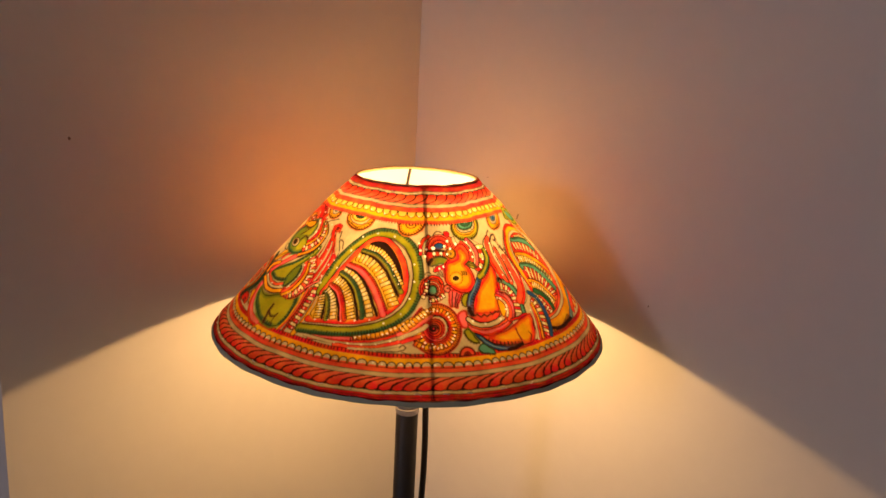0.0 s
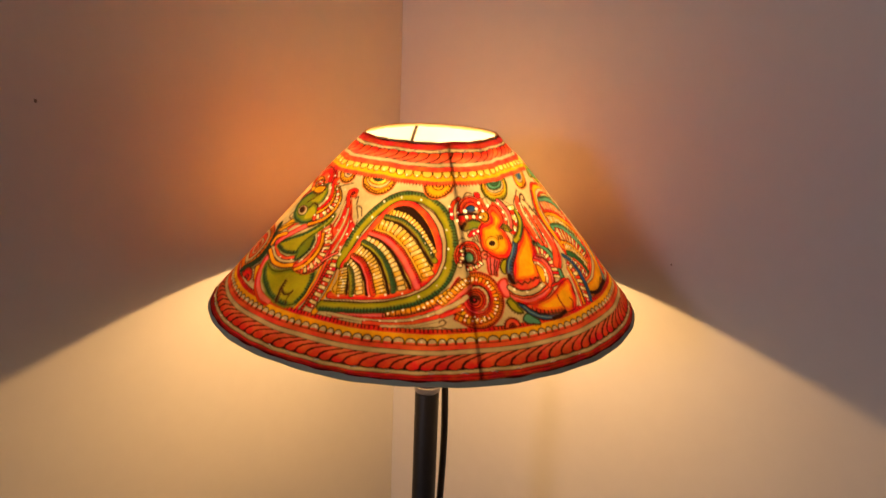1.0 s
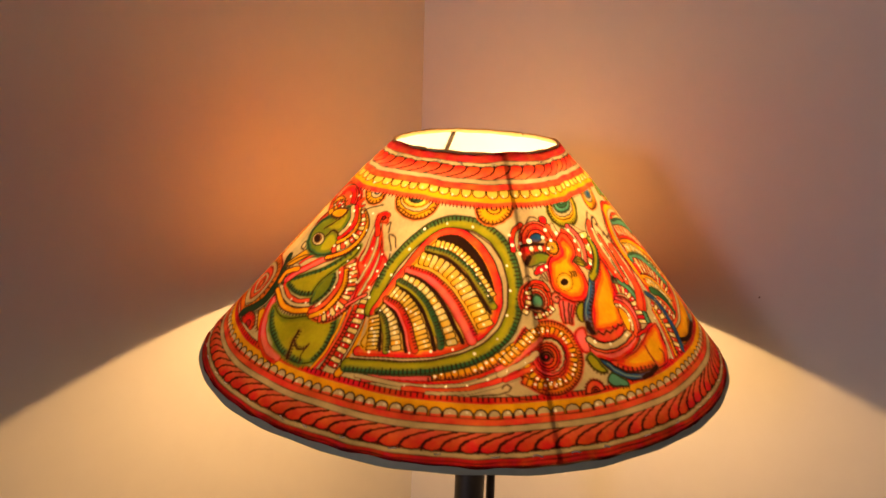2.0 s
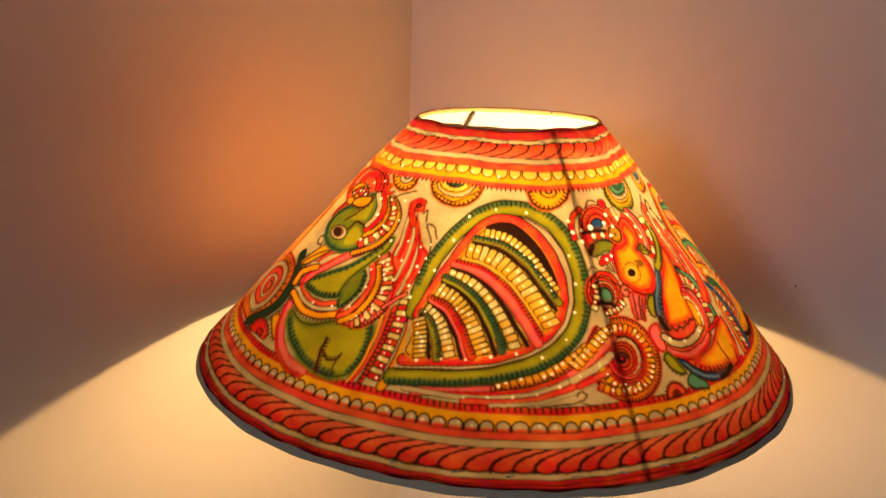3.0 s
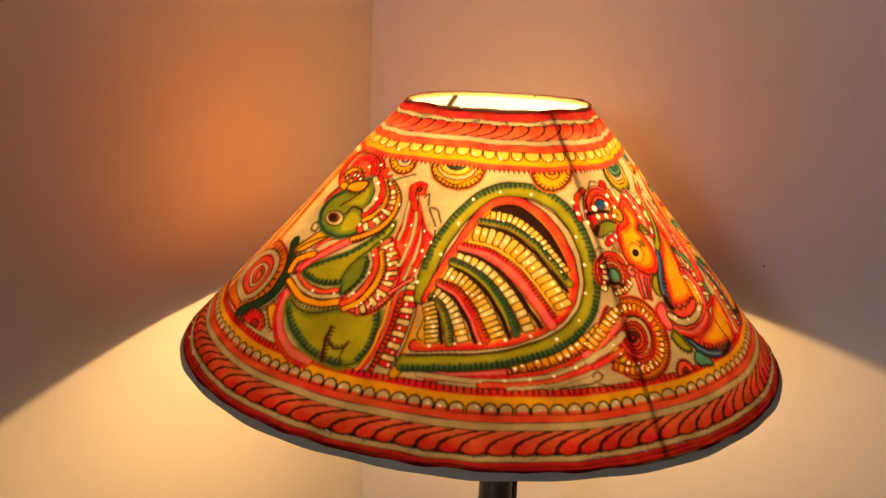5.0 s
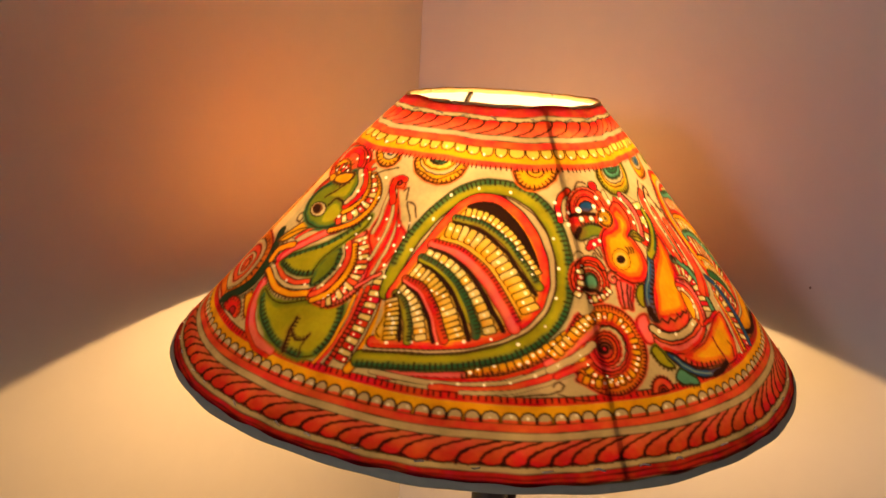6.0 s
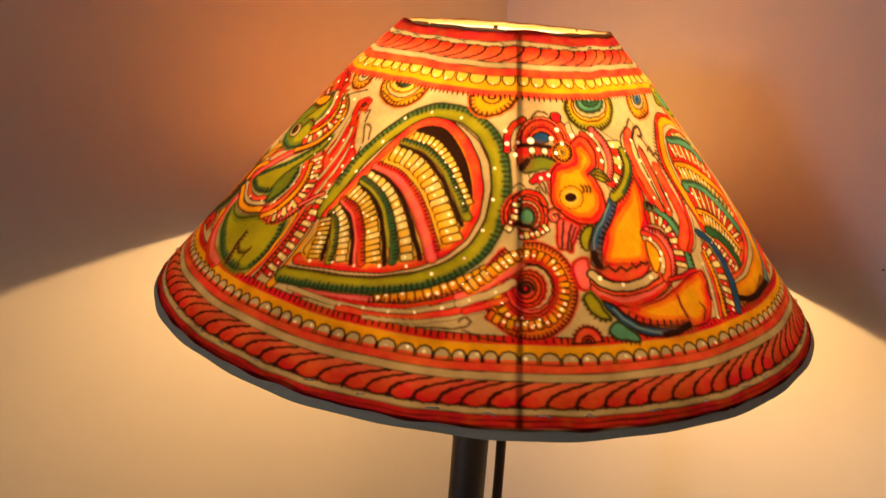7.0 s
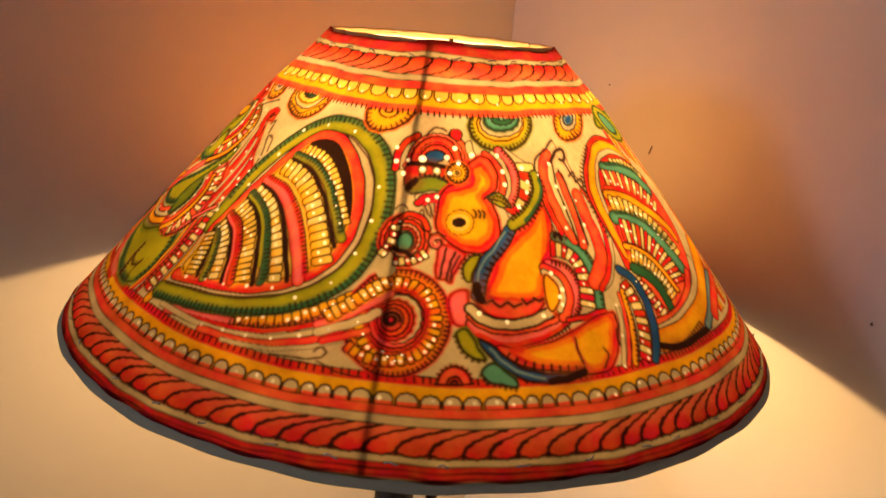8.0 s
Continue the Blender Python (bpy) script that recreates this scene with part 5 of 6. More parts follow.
    pen(0.8, (58.2, -216.4), (62.3, -218.8), (65.8, -215.9))
    pen(0.8, (65.8, -215.9), (69.0, -217.3), (72.3, -214.7))
    pen(0.8, (72.1, -212.6), (74.5, -214.4), (77.5, -211.4))
    pen(0.8, (77.2, -210.5), (80.0, -211.2), (82.4, -209.2))
    area("olive", (43.1, -203.4), (45.7, -198.3), (49.5, -196.8), (47.8, -204.5), (47.3, -210.1), (44.4, -209.2), rim='leaf')
    ticks(2.1, -1.3, (49.0, -197.0), (45.2, -198.9), (43.2, -204.0), (44.7, -209.1))
    area("pink", (40.5, -218.1), (46.8, -214.7), (49.0, -222.5), (51.9, -228.5), (48.5, -231.4), (43.9, -230.2), (41.1, -224.4), ink=0.5, rim='red', rim_w=4)
    ribbon("blue", 5.1, (61.2, -181.1), (57.9, -190.2), (52.9, -198.8), (51.4, -207.5), (51.9, -215.6))
    pen(0.8, (58.6, -182.5), (54.7, -192.8), (50.8, -201.0), (50.2, -210.1), dye='sky')
    ticks(2.9, -2.4, (64.0, -181.0), (60.4, -191.3), (56.2, -199.6), (54.7, -208.4), (54.7, -214.3), fat=1.3)
    pen(2.6, (50.4, -211.4), (51.5, -215.1), (53.8, -217.8))
    # breast crescents
    ribbon("pink", 5.3, (52.0, -229.1), (58.2, -233.3), (67.0, -234.0), (77.5, -229.9), (86.8, -223.6), (94.2, -216.3))
    ticks(2.1, -2.3, (56.5, -235.2), (67.0, -236.9), (78.1, -232.6), (88.2, -225.9), (95.3, -218.5), fat=1.1)
    pen(2.0, (55.3, -233.5), (67.3, -235.5), (78.1, -231.2), (87.6, -224.8), (94.5, -218.0), dye='red')
    ribbon("coral", 1.9, (50.0, -226.3), (56.7, -229.4), (66.2, -229.9), (77.0, -225.9), (86.1, -220.2), (91.9, -215.5), ink=0.8)
    ribbon("cream", 3.6, (49.7, -222.6), (56.4, -226.3), (65.7, -226.6), (75.3, -223.4), (83.3, -217.4), (87.3, -213.6), ink=1.2)
    pin(np.array((53.9, -223.8)), 0.90)
    pin(np.array((67.0, -225.2)), 0.90)
    pin(np.array((83.1, -217.5)), 0.90)
    # wing
    area("pink", (79.8, -191.4), (87.3, -188.9), (95.9, -190.5), (101.5, -198.5), (101.7, -208.1), (98.5, -214.9), (92.6, -215.7), (86.6, -212.9), (81.5, -201.8), ink=0.6)
    ticks(2.2, -2.2, (84.2, -189.4), (94.5, -189.2), (101.5, -196.5), (102.6, -207.8), (99.4, -214.6), fat=1.0)
    ribbon("coral", 4.0, (80.5, -194.6), (88.7, -195.7), (95.0, -201.8), (95.5, -210.1), (93.1, -215.7), ink=0.8)
    ribbon("cream", 2.6, (80.8, -196.8), (87.7, -198.6), (92.0, -204.7), (91.0, -212.4), ink=0.8)
    area("amber", (81.1, -198.5), (85.9, -199.2), (90.0, -204.3), (89.2, -210.7), (87.0, -214.1), (83.7, -210.9))
    pin(np.array((84.4, -196.0)), 0.80)
    pin(np.array((91.2, -202.2)), 0.80)
    pin(np.array((92.0, -209.4)), 0.80)
    pin(np.array((90.2, -206.1)), 0.80)
    beads("red", 7.6, 12, (82.7, -183.4), (91.6, -182.3), (99.0, -184.9), (103.4, -192.0), (105.5, -199.4), (106.6, -206.2), other='cream')
    ribbon("teal", 4.3, (84.7, -176.6), (94.8, -177.1), (103.5, -181.5), (109.2, -190.5), (112.1, -199.9), (113.0, -206.1))
    ticks(2.7, -1.7, (86.1, -174.2), (96.8, -174.4), (106.5, -179.0), (112.0, -188.5), (115.0, -201.7), fat=0.9, bleed='green')
    pen(1.8, (84.7, -176.6), (86.1, -174.2), (88.7, -176.4))
    ribbon("red", 1.8, (95.8, -215.9), (104.7, -211.9), (114.9, -204.7))
    # lower body
    area("coral", (63.9, -236.8), (71.7, -242.3), (83.4, -242.3), (96.9, -239.9), (109.6, -237.8), (119.8, -231.9), (123.0, -221.8), (123.0, -210.5), (119.8, -203.7), (111.0, -209.2), (98.2, -221.1), (85.7, -230.1), (74.5, -235.8), ink=0.7)
    area("orange", (70.9, -237.6), (80.5, -241.0), (92.4, -239.4), (105.1, -236.5), (117.1, -230.8), (120.4, -222.2), (120.4, -212.9), (118.1, -207.0), (109.2, -213.1), (98.6, -223.3), (86.1, -232.3), (77.1, -236.1), ink=0)
    area("amber", (77.8, -237.0), (87.4, -231.1), (98.1, -225.1), (107.2, -216.7), (116.8, -208.6), (118.8, -214.8), (118.3, -224.0), (113.6, -232.7), (101.9, -234.9), (88.9, -237.9), ink=0)
    ribbon("coral", 2.0, (99.7, -224.0), (103.8, -230.9), (109.6, -236.1), ink=0)
    pen(0.7, (100.4, -223.8), (102.4, -229.1), (105.9, -234.2))
    pen(0.6, (115.4, -223.0), (118.2, -226.3), (116.5, -232.3))
    pen(0.7, (120.8, -204.8), (122.8, -209.0), (122.2, -213.6), (124.1, -218.6))
    ticks(4.2, 2.6, (69.6, -241.1), (76.8, -242.9), (86.1, -242.4), (96.7, -240.3), (106.8, -238.0), fat=1.1)
    area("blue", (55.4, -236.0), (60.5, -236.4), (67.6, -240.2), (75.8, -243.7), (86.2, -243.6), (97.0, -241.1), (106.7, -236.7), (101.4, -242.3), (90.7, -247.1), (79.1, -248.5), (68.4, -245.9), (61.5, -241.6), ink=0.7, rim='ink', rim_w=1.5)
    pen(1.0, (61.6, -238.7), (68.6, -243.4), (77.5, -246.0), (87.9, -245.8), dye='sky')
    pen(2.4, (90.7, -246.1), (98.6, -243.0), (106.3, -237.7))
    area("olive", (46.0, -235.7), (49.6, -232.2), (53.8, -236.0), (57.0, -240.4), (60.6, -243.8), (55.8, -244.5), (50.5, -241.9), rim='leaf')
    ticks(2.3, -1.5, (46.4, -235.9), (50.5, -241.9), (55.3, -244.4), (60.1, -244.0), fat=0.8)
    area("teal", (59.9, -250.1), (63.4, -244.8), (68.6, -246.5), (74.8, -249.7), (76.1, -252.7), (69.8, -253.2), (63.9, -253.3), rim='green')
    ticks(2.2, -1.5, (60.2, -250.6), (63.9, -253.3), (69.9, -253.4), (75.7, -252.9), fat=0.9)
    area("coral", (56.5, -255.8), (56.0, -254.2), (55.3, -252.7), (54.1, -251.4), (52.8, -250.4), (51.3, -249.7), (49.8, -249.6), (48.1, -249.6), (46.7, -250.2), (45.4, -251.1), (44.2, -252.2), (43.4, -253.7), (42.9, -255.3), (42.7, -257.0), (42.9, -258.9))
    ticks(1.9, -1.4, (56.3, -255.8), (55.8, -254.3), (55.0, -252.7), (54.0, -251.6), (52.7, -250.6), (51.3, -250.0), (49.8, -249.8), (48.2, -249.8), (46.7, -250.2), (45.5, -251.3), (44.4, -252.4), (43.6, -253.8), (43.1, -255.3), (42.9, -257.0), (43.1, -258.9))
    area("red", (52.7, -256.8), (52.4, -256.0), (52.0, -255.3), (51.5, -254.7), (51.0, -254.2), (50.3, -253.9), (49.7, -253.8), (49.0, -254.0), (48.4, -254.3), (47.7, -254.5), (47.3, -255.1), (47.0, -255.8), (46.7, -256.4), (46.7, -257.2), (46.8, -258.1))
    area("deep", (51.0, -257.1), (50.9, -256.6), (50.7, -256.3), (50.5, -256.0), (50.2, -255.7), (49.9, -255.6), (49.6, -255.5), (49.3, -255.6), (49.0, -255.7), (48.8, -256.0), (48.6, -256.3), (48.4, -256.6), (48.3, -256.8), (48.2, -257.2), (48.3, -257.6))
    # flame plumes
    area("cream", (78.7, -122.4), (74.8, -131.7), (70.9, -137.0), (70.2, -145.3), (74.4, -156.0), (78.8, -164.5), (85.9, -173.6), (95.1, -174.3), (103.4, -175.9), (110.2, -184.0), (112.5, -194.3), (118.2, -189.9), (121.5, -177.2), (120.8, -165.8), (116.7, -155.0), (107.7, -142.2), (96.3, -136.5), (89.7, -129.4), (87.1, -124.2), (82.7, -126.0), ink=0.6)
    ribbon("coral", 5.0, (76.5, -132.3), (75.2, -143.1), (79.0, -152.9), (84.9, -161.3), (91.0, -169.1), (96.5, -173.8), ink=0.6)
    ribbon("red", 2.6, (74.3, -150.3), (79.1, -161.1), (84.7, -168.5), (89.1, -173.1), ink=0.6)
    ribbon("coral", 4.2, (85.6, -141.6), (89.9, -149.8), (95.9, -159.1), (100.5, -168.2), (102.4, -174.4), ink=0.6)
    ribbon("coral", 7.0, (97.4, -147.3), (102.9, -157.0), (109.7, -166.5), (112.8, -178.0), (109.1, -192.0), ink=0.6)
    ribbon("red", 2.4, (100.3, -142.2), (108.1, -148.6), (114.1, -159.1), (117.6, -170.9), (117.4, -182.3), (113.2, -194.0), ink=0.6)
    pen(0.8, (79.5, -133.6), (83.9, -148.0), (91.8, -161.0), (98.5, -173.5))
    pen(0.8, (87.3, -131.5), (95.0, -138.0), (105.3, -144.3))
    pen(0.8, (84.1, -138.3), (90.3, -145.5), (97.8, -158.8), (104.8, -172.7))
    pen(1.3, (79.5, -135.7), (81.3, -129.0), (84.7, -124.8), (87.7, -126.0), (87.3, -130.7), (84.8, -131.4))
    pen(0.7, (91.3, -138.6), (94.3, -134.4), (95.9, -139.7), (99.3, -135.4), (101.1, -139.6))
    pen(0.7, (70.2, -145.3), (70.5, -137.9), (74.8, -131.7), (78.7, -122.4))
    pin(np.array((78.4, -137.7)), 0.60)
    pin(np.array((83.8, -148.7)), 0.60)
    pin(np.array((89.8, -158.6)), 0.60)
    pin(np.array((91.6, -169.4)), 0.60)
    pin(np.array((102.2, -162.8)), 0.60)
    pin(np.array((102.4, -172.5)), 0.60)
    pin(np.array((96.4, -151.1)), 0.60)
    pin(np.array((72.5, -147.0)), 0.60)
    # olive collar
    ribbon("olive", 5.5, (70.2, -148.6), (72.9, -155.0), (71.5, -163.4), (67.4, -171.9), (62.2, -177.9))
    pen(2.0, (73.2, -149.4), (75.3, -155.0), (73.5, -163.9), (68.4, -173.7), dye='green')
    ticks(2.2, 2.2, (62.0, -175.7), (66.1, -170.2), (69.5, -162.9), (70.5, -156.0), (68.6, -149.2), fat=1.0)
    ticks(2.6, -1.6, (63.2, -180.6), (69.5, -174.2), (74.1, -164.3), (76.2, -154.6), (73.0, -147.5), fat=1.0)
    # second fan
    area("cream", (102.0, -127.6), (103.3, -110.2), (109.2, -97.4), (119.6, -93.1), (136.8, -91.0), (160.4, -90.4), (177.5, -107.9), (189.5, -124.4), (189.0, -151.2), (181.4, -175.6), (165.5, -197.9), (148.7, -209.3), (146.4, -200.5), (136.7, -179.4), (120.8, -164.0), (105.9, -144.0), ink=0)
    ribbon("red", 4.2, (130.6, -172.5), (122.0, -159.9), (112.4, -150.4), (105.7, -140.4), (103.1, -126.9), (103.9, -110.6), (108.9, -100.1), (117.5, -94.8))
    ticks(2.7, 2.3, (118.5, -161.2), (108.5, -150.4), (102.6, -140.4), (100.8, -127.6), (102.3, -111.9), fat=0.9)
    ribbon("amber", 5.5, (130.1, -165.9), (120.9, -156.2), (112.8, -146.6), (107.9, -137.2), (106.4, -124.6), (107.5, -111.1), (112.0, -101.8), (121.1, -97.1), (131.6, -97.7))
    ribbon("cream", 3.8, (130.8, -161.9), (123.0, -151.4), (115.3, -142.0), (110.8, -131.4), (109.8, -120.0), (111.8, -110.7), (117.0, -103.0), (126.1, -99.2), (136.2, -100.3), ink=0.6)
    ribbon("red", 3.5, (133.5, -164.6), (124.7, -151.1), (117.6, -140.5), (113.1, -129.8), (112.7, -119.0), (115.5, -110.6), (121.8, -103.3), (132.9, -99.5), (145.0, -100.7))
    area("coral", (114.2, -120.3), (117.8, -110.9), (128.3, -102.4), (144.8, -101.9), (160.2, -108.8), (172.3, -122.2), (177.0, -142.1), (171.8, -166.4), (161.7, -183.8), (150.1, -194.4), (146.5, -189.3), (139.6, -177.8), (131.3, -166.9), (123.6, -153.6), (116.8, -137.1), ink=0.6)
    beads("yellow", 5.1, 9, (117.8, -110.9), (128.3, -102.4), (142.7, -100.0), other='cream', pins=False)
    ribbon("teal", 6.6, (113.6, -118.3), (124.2, -110.4), (135.8, -105.5), (147.1, -106.7))
    ticks(3.7, 2.1, (114.9, -114.7), (125.1, -106.8), (138.3, -100.8), fat=0.8, bleed='green')
    beads("cream", 12.1, 15, (114.8, -125.8), (126.1, -119.5), (139.7, -116.2), (152.5, -118.1), other='coral')
    ribbon("red", 3.6, (115.4, -131.7), (127.8, -125.0), (141.8, -122.5), (156.6, -122.9), ink=0.5)
    ribbon("amber", 5.2, (116.5, -135.4), (128.5, -128.7), (143.4, -125.6), (159.1, -125.3), (167.7, -128.3))
    beads("yellow", 9.7, 16, (118.7, -140.5), (130.5, -134.7), (143.9, -133.8), (156.8, -136.7), (167.4, -142.4), other='straw')
    ribbon("teal", 7.1, (122.1, -147.1), (132.4, -142.2), (146.4, -140.3), (158.9, -143.6), (169.7, -149.8))
    ticks(3.8, 2.4, (122.6, -144.0), (133.7, -137.7), (148.1, -135.6), (162.3, -138.6), fat=0.8, bleed='green')
    beads("red", 12.5, 17, (126.0, -152.5), (136.3, -149.3), (147.7, -149.7), (158.7, -154.9), (166.6, -162.1), other='cream')
    ribbon("amber", 3.1, (129.3, -161.4), (139.8, -158.8), (151.3, -160.4), (164.8, -167.7))
    beads("yellow", 8.0, 13, (132.4, -164.6), (142.2, -164.5), (153.4, -168.7), (161.7, -174.7), other='straw')
    ribbon("green", 5.4, (134.7, -171.9), (144.1, -172.0), (152.7, -176.9), (158.3, -184.2))
    ticks(3.3, 2.1, (136.7, -168.8), (145.8, -169.2), (155.2, -173.3), fat=0.9, bleed='green')
    beads("cream", 5.9, 9, (135.2, -177.8), (142.3, -181.9), (148.4, -186.6), (153.3, -189.5), other='red')
    ribbon("coral", 3.9, (173.7, -149.5), (171.8, -166.4), (162.3, -183.4), (149.1, -196.2), ink=0.7)
    ribbon("cream", 6.6, (180.6, -136.9), (179.9, -157.4), (169.3, -181.0), (149.4, -202.3), ink=0.7)
    ribbon("amber", 10.5, (188.5, -115.5), (190.5, -137.3), (185.5, -161.7), (171.9, -186.2), (150.4, -206.5), ink=0.7)
    ticks(3.2, -2.4, (150.3, -209.3), (166.4, -198.1), (179.5, -180.2), fat=1.2)
    pen(2.6, (150.1, -209.0), (163.2, -202.9), (177.1, -190.0), (188.4, -177.4))
    ribbon("sky", 4.7, (199.3, -131.5), (193.4, -156.5), (186.3, -178.2), ink=0.6)
    ribbon("coral", 6.6, (208.8, -112.9), (202.3, -141.8), (195.0, -165.8), ink=0.6)
    ribbon("blue", 4.1, (124.5, -178.3), (132.5, -178.9), (139.5, -185.3), (144.2, -195.3), (146.4, -206.8), (145.5, -217.8))
    ticks(3.2, -2.1, (126.0, -181.5), (132.5, -183.6), (137.5, -188.9), (141.8, -198.2), (144.1, -209.0), (143.8, -218.1), fat=0.8)
    beads("red", 7.1, 12, (126.4, -184.5), (132.5, -189.9), (137.5, -198.4), (139.6, -209.6), (139.9, -220.8), other='cream')
    ribbon("amber", 2.9, (125.9, -189.9), (130.5, -201.5), (132.7, -213.9), (133.4, -224.3))
    ticks(2.6, -1.7, (128.0, -190.2), (132.5, -200.6), (135.3, -212.9), (135.6, -223.0), fat=0.9)
    ribbon("coral", 2.0, (123.6, -192.1), (127.4, -202.7), (129.4, -215.2), (129.7, -226.4), ink=0.5)
    ribbon("cream", 2.2, (122.8, -200.1), (125.3, -209.4), (126.9, -227.4), ink=0.5)
    pin(np.array((121.9, -198.9)), 0.70)
    pin(np.array((125.6, -213.2)), 0.70)
    pin(np.array((127.5, -228.0)), 0.70)


# Sides and far side: tints added to colour the wall glow, and tall strokes.
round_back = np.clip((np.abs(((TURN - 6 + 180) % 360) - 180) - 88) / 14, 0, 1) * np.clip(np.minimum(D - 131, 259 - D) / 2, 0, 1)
# Less glow on the long wall is put into a darker flank colour.
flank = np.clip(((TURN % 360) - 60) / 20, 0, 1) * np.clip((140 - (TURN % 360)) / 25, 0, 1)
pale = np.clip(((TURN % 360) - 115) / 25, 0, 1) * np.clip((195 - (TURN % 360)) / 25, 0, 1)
glow_tint = np.array(BACK_GLOW) + pale[:, None] * (np.array(PALE_GLOW) - np.array(BACK_GLOW))
glow_tint += flank[:, None] * (np.array(FLANK_DIM) - glow_tint)
paint[:, :3] += round_back[:, None] * (glow_tint - paint[:, :3])
for turn, lean in ((-112, 6), (-106, 5), (-100, 4), (-94, 3), (78, -2), (84, -3), (90, -4), (97, -5)):
    for k, dye in enumerate(("coral", "yellow", "red", "amber")):
        line = curve(np.array([on_ring(turn + 1.45 * k + lean * x * x + math.sin(x * 5 + k) * 0.8, 138 + 118 * x) for x in (0, 0.2, 0.4, 0.6, 0.8, 1)]))
        stroke(line, 3.2, DYES["ink"])
        stroke(line, 2.2, DYES[dye])
for motif in (green_plumes, great_fan, orange_leaves):
    motif()
borders(80, 140)
rope(101.0, 110.6, 8.0, 10.0, 0.8, False)
ring_beads(119.2, 124.8, 5.6, "yellow", 0.75, None, 0.9, hang=True)
comb(130.4, 1.9, 2.4, 0.9)
edge_x, edge_y = on_ring(85, 139)
disc("olive", edge_x, edge_y, 13, 9)
disc("teal", edge_x, edge_y, 8, 5)

# The dyes soak a little way into the hide.
soak = paint.reshape(len(downs), len(turns), 4)
soak[1:-1] = 0.18 * soak[:-2] + 0.64 * soak[1:-1] + 0.18 * soak[2:]
soak[:, 1:-1] = 0.2 * soak[:, :-2] + 0.6 * soak[:, 1:-1] + 0.2 * soak[:, 2:]


# ---- the hide itself ----
def flats(a, rho):
    """The hide lies flatter between its four ribs; both wire rings hold it round."""
    return 0.005 * np.cos(4 * (a - 0.12)) * np.clip((330 - rho) / 130, 0, 1) * np.clip((rho - 80) / 45, 0, 1)


def sag(a, rho):
    """The top ring hangs a little lower at the far side."""
    return 0.0025 * (0.5 - 0.5 * np.cos(a)) * np.clip((135 - rho) / 44, 0, 1)


def shade_skin():
    cols, rows = len(turns), len(downs)
    a = np.radians(TH)
    # a hand-stretched hide: slightly flat between the lacing points, wavy at the rim
    ragged = (np.clip((RHO - 292) / 12, 0, 1)) * (0.0004 * np.sin(a * 31) + 0.0004 * np.sin(a * 47 + 2))
    ripple = 0.0005 * np.sin(a * 26 + RHO * 0.05) * np.sin(RHO * 0.035) * np.clip(np.minimum(RHO - 96, 288 - RHO) / 12, 0, 1)
    crown = (np.clip((107 - RHO) / 16, 0, 1)) * (0.0009 * np.sin(a * 4 + 0.7) + 0.0006 * np.sin(a * 9))
    crown = crown - sag(a, RHO)
    r = RHO / 1000 * SIN_A + flats(a, RHO) + ripple
    z = APEX - RHO / 1000 * COS_A - ragged + crown
    co = np.stack([SX + LEAN_X * (z - 1.3) + r * np.sin(a), SY + LEAN_Y * (z - 1.3) - r * np.cos(a), z], -1).reshape(-1, 3)
    i, j = np.meshgrid(np.arange(rows - 1), np.arange(cols), indexing="ij")
    k = (j + 1) % cols
    quads = np.stack([i * cols + j, (i + 1) * cols + j, (i + 1) * cols + k, i * cols + k], -1).reshape(-1, 4)
    me = bpy.data.meshes.new("skin")
    me.vertices.add(len(co))
    me.vertices.foreach_set("co", co.ravel())
    me.loops.add(quads.size)
    me.loops.foreach_set("vertex_index", quads.ravel())
    me.polygons.add(len(quads))
    me.polygons.foreach_set("loop_start", np.arange(len(quads)) * 4)
    me.polygons.foreach_set("use_smooth", np.ones(len(quads), bool))
    me.update(calc_edges=True)
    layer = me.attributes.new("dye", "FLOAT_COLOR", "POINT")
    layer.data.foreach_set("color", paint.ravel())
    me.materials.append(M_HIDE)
    return me


def on_cone(turn, rho, inside=0.0):
    a = math.radians(turn)
    r = rho / 1000 * SIN_A + flats(a, rho) - inside * COS_A
    z = APEX - rho / 1000 * COS_A - inside * SIN_A - sag(a, rho)
    return SX + LEAN_X * (z - 1.3) + r * math.sin(a), SY + LEAN_Y * (z - 1.3) - r * math.cos(a), z


shade = tagged(new("shade"), "conical hide lampshade painted in red, yellow and green")
shade.parent = lamp
skin = new("skin", shade_skin())
skin.parent = shade
tagged(skin, "translucent hide with painted plumes and pricked holes")


def band(rho_a, rho_b, inset, thick, wave=0.0):
    """A strip of doubled hide round the inside, from one distance to another."""
    bm = bmesh.new()
    rings = []
    for rho, ins in ((rho_a, inset), (rho_b, inset), (rho_b, inset + thick), (rho_a, inset + thick)):
        ring = []
        for i in range(180):
            t = i * 2.0
            low = wave * (math.sin(math.radians(t) * 11) + 0.7 * math.sin(math.radians(t) * 29 + 1)) if rho == rho_b else 0
            ring.append(bm.verts.new(on_cone(t, rho + low, ins)))
        rings.append(ring)
    for a, b in zip(rings, rings[1:] + rings[:1]):
        for i in range(180):
            bm.faces.new((a[i], a[(i + 1) % 180], b[(i + 1) % 180], b[i]))
    return bm


link("hem", band(302.4, HEM_END, 0.0005, 0.0014, 0.4), M_HEM, shade, "pale raw hide folded under the rim")
link("inner_hem", band(91.2, 93.2, 0.0012, 0.0006, 0.3), M_ROLL, shade, "tan raw hide turned in at the top")
link("top_hem", tube([on_cone(i * 3, 90.9 + 0.25 * math.sin(i * 0.9), 0.0006) for i in range(121)], 0.0011, 10), M_ROLL, shade, "tan raw hide rolled over the top ring", True)
bm = bmesh.new()
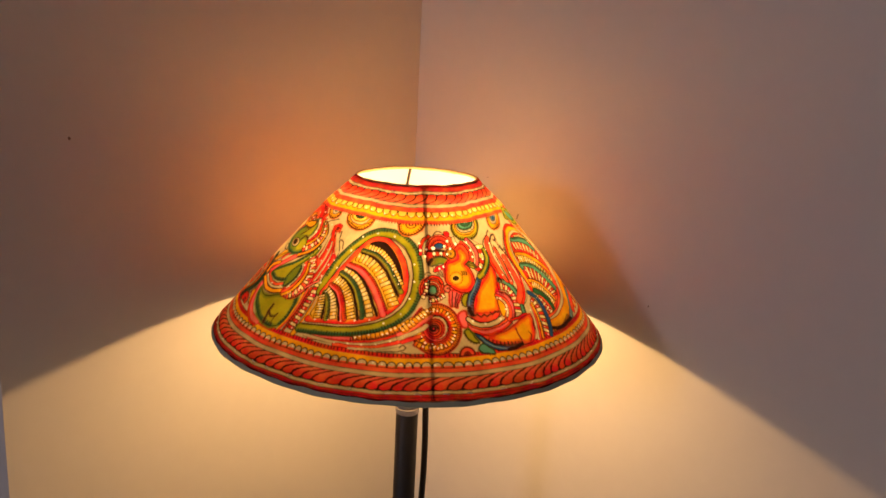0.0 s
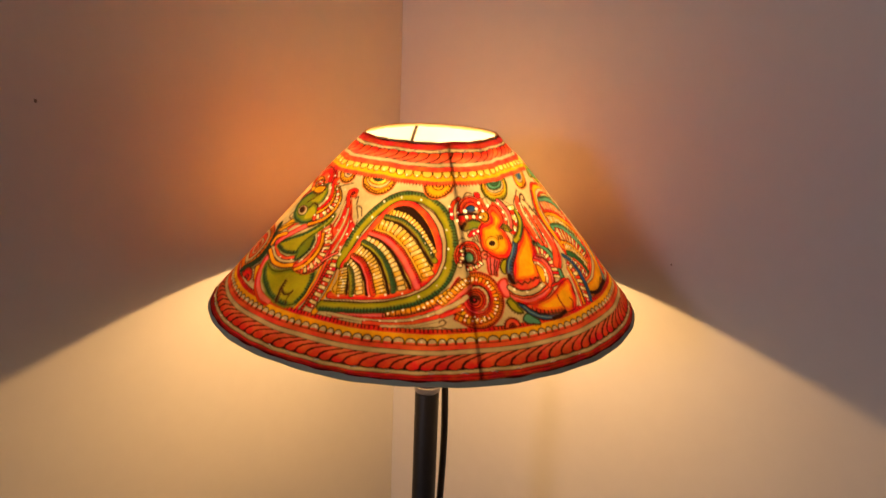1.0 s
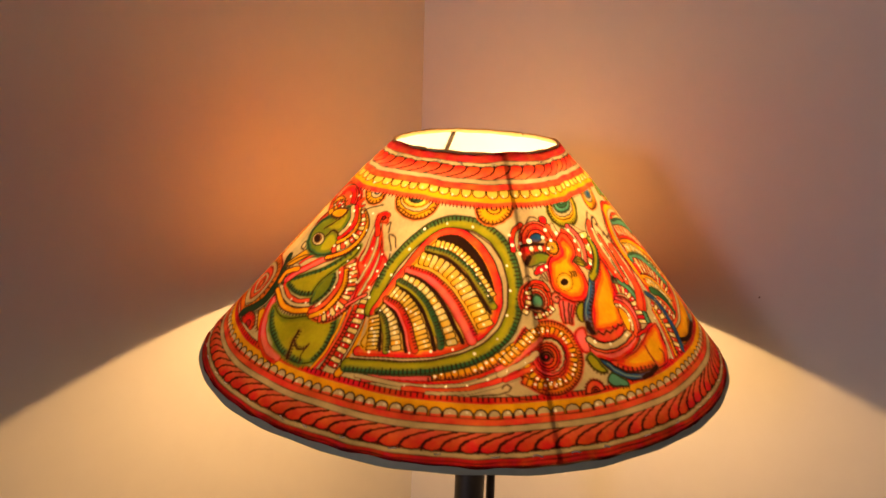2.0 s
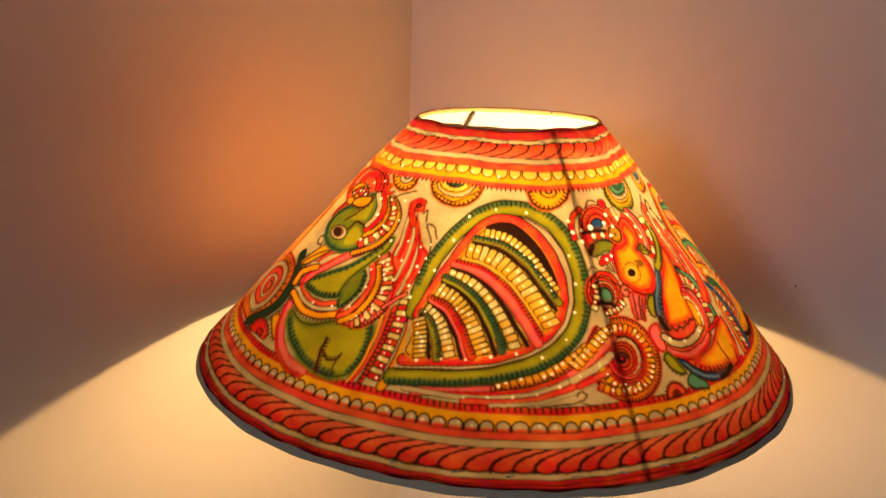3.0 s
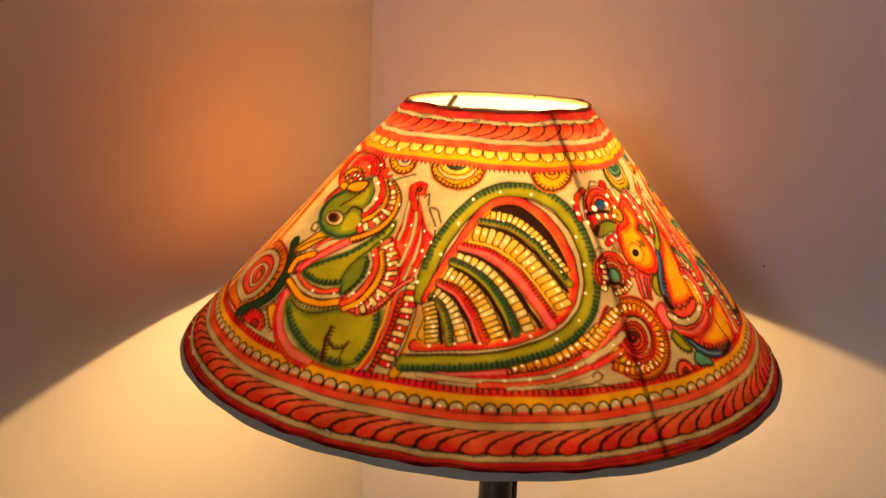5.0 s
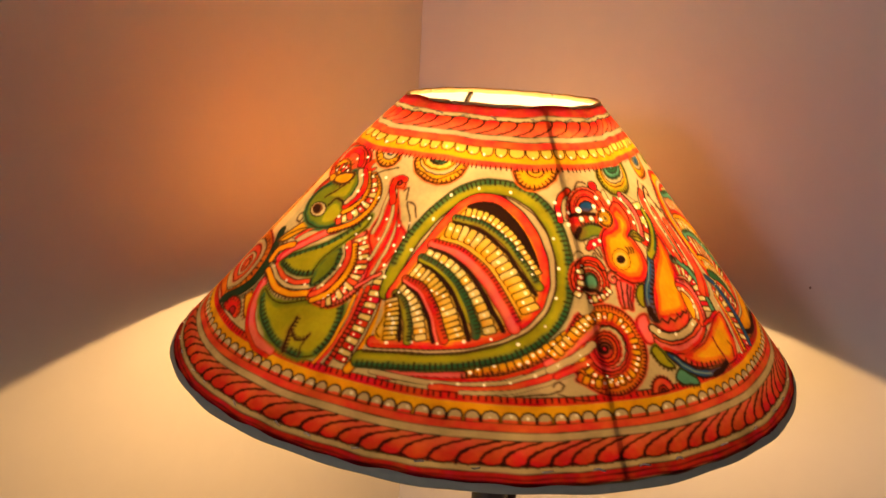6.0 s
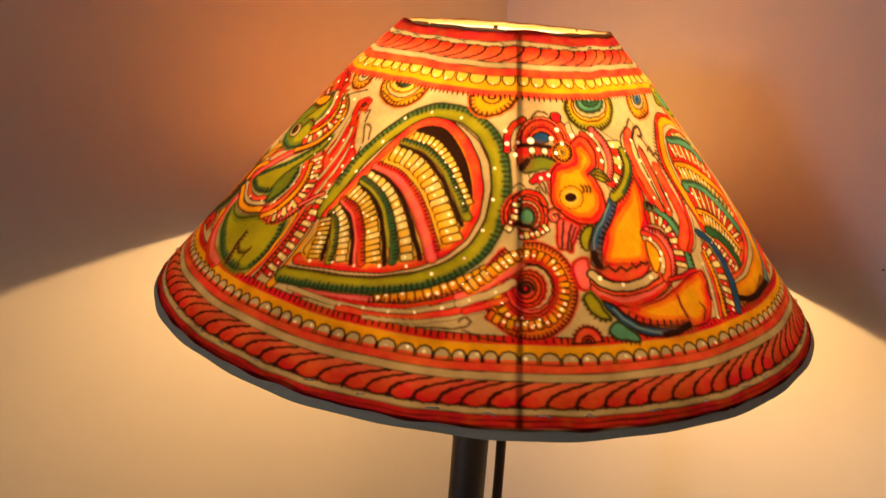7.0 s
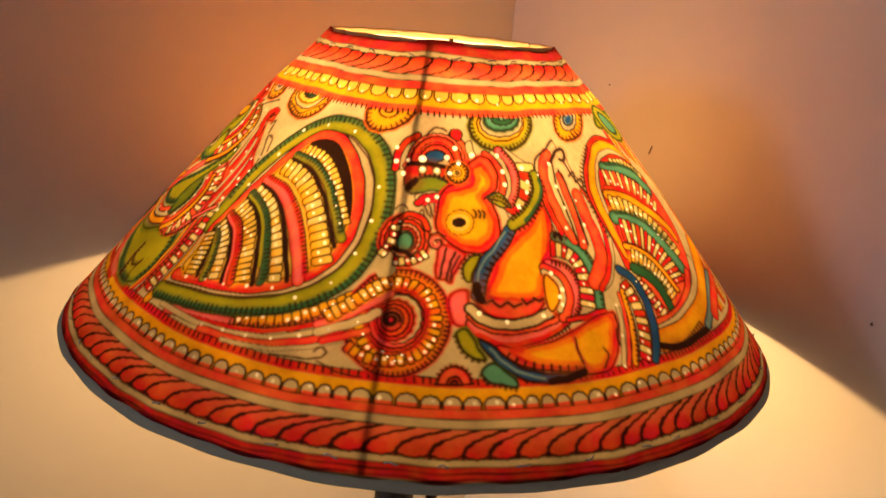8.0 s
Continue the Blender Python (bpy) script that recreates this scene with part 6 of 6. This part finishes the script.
rows = [[bm.verts.new(on_cone(i * 2.0, 91.6 + (302.4 - 91.6) * k / 24, 0.0009)) for i in range(180)] for k in range(25)]
for a, b in zip(rows, rows[1:]):
    for i in range(180):
        bm.faces.new((a[i], a[(i + 1) % 180], b[(i + 1) % 180], b[i]))
link("lining", bm, M_LINING, shade, "bare cream inner side of the hide", True)
for turn in (6.0, 186.0):
    link("wire_rib", tube([on_cone(turn, 92.5 + (304 - 92.5) * k / 24, 0.0027) for k in range(25)], 0.0014, 8), M_WIRE, shade, "thin dark wire", True)
for rho, inset, size in ((91.0, 0.0009, 0.0004), (303.0, 0.0035, 0.0012)):
    link("wire_ring", tube([on_cone(i * 3, rho, inset) for i in range(121)], size, 8), M_WIRE, shade, "thin dark wire", True)
for turn in (66, 186, 306):
    link("spider_arm", tube([(0.017 * math.sin(math.radians(turn)), 0.024 - 0.017 * math.cos(math.radians(turn)), 1.2335), on_cone(turn, 301.0, 0.006)], 0.0007, 8), M_WIRE, shade, "thin dark wire", True)
link("fitter_ring", lathe([(0.0176, 1.2325), (0.0205, 1.2325), (0.0205, 1.2345), (0.0176, 1.2345)], (0, 0.024), 40, True), M_WIRE, shade, "wire ring on the socket")


def stitches(rho, gap, reach, size):
    """Loops of pale thread that lace the hide to its wires."""
    turn = -120.0
    while turn < 110:
        a, b, c = turn, turn + reach * random.uniform(0.7, 1.2), random.uniform(-0.7, 0.7)
        line = [on_cone(a + (b - a) * k / 5, rho + c * math.sin(k), 0.0004 - 0.0012 * math.sin(math.pi * k / 5)) for k in range(6)]
        link("stitch", tube(line, size, 5), M_THREAD, shade, "", True)
        turn += gap * random.uniform(0.75, 1.3)


stitches(296.8, 7.5, 1.6, 0.00042)
stitches(99.6, 16.0, 4.0, 0.00036)

# ---- marks on the walls ----
def speck(on_long, along, z, size, label):
    bm = bmesh.new()
    bmesh.ops.create_icosphere(bm, subdivisions=2, radius=1.0)
    for v in bm.verts:
        k = 1 + 0.3 * noise.noise(v.co * 2)
        d = (v.co.x * 0.0006, v.co.y * size * k, v.co.z * size * k * 1.3) if on_long else (v.co.x * size * k, v.co.y * 0.0006, v.co.z * size * k * 1.3)
        v.co = ROOM @ Vector(((0.0004 + d[0], along + d[1], z + d[2]) if on_long else (along + d[0], 0.0004 + d[1], z + d[2])))
    return tagged(link("wall_speck", bm, M_SPECK), label, "speck", "specks on the walls")


speck(False, 0.465, 1.403, 0.0014, "tiny dark speck on the cream wall")
for q, z, size in ((0.132, 1.344, 0.0006), (0.377, 1.241, 0.0008)):
    speck(True, q, z, size, "tiny dark speck on the cream wall")
tagged(link("wall_scratch", tube([ROOM @ Vector((0.0004, 0.1830 + 0.0008 * k, 1.3010 + 0.0024 * k)) for k in (0, 0.3, 0.7, 1, 1.5, 2, 2.6)], 0.0005, 6), M_SPECK), "short thin dark scratch on the cream wall", "scratch", "specks on the walls")
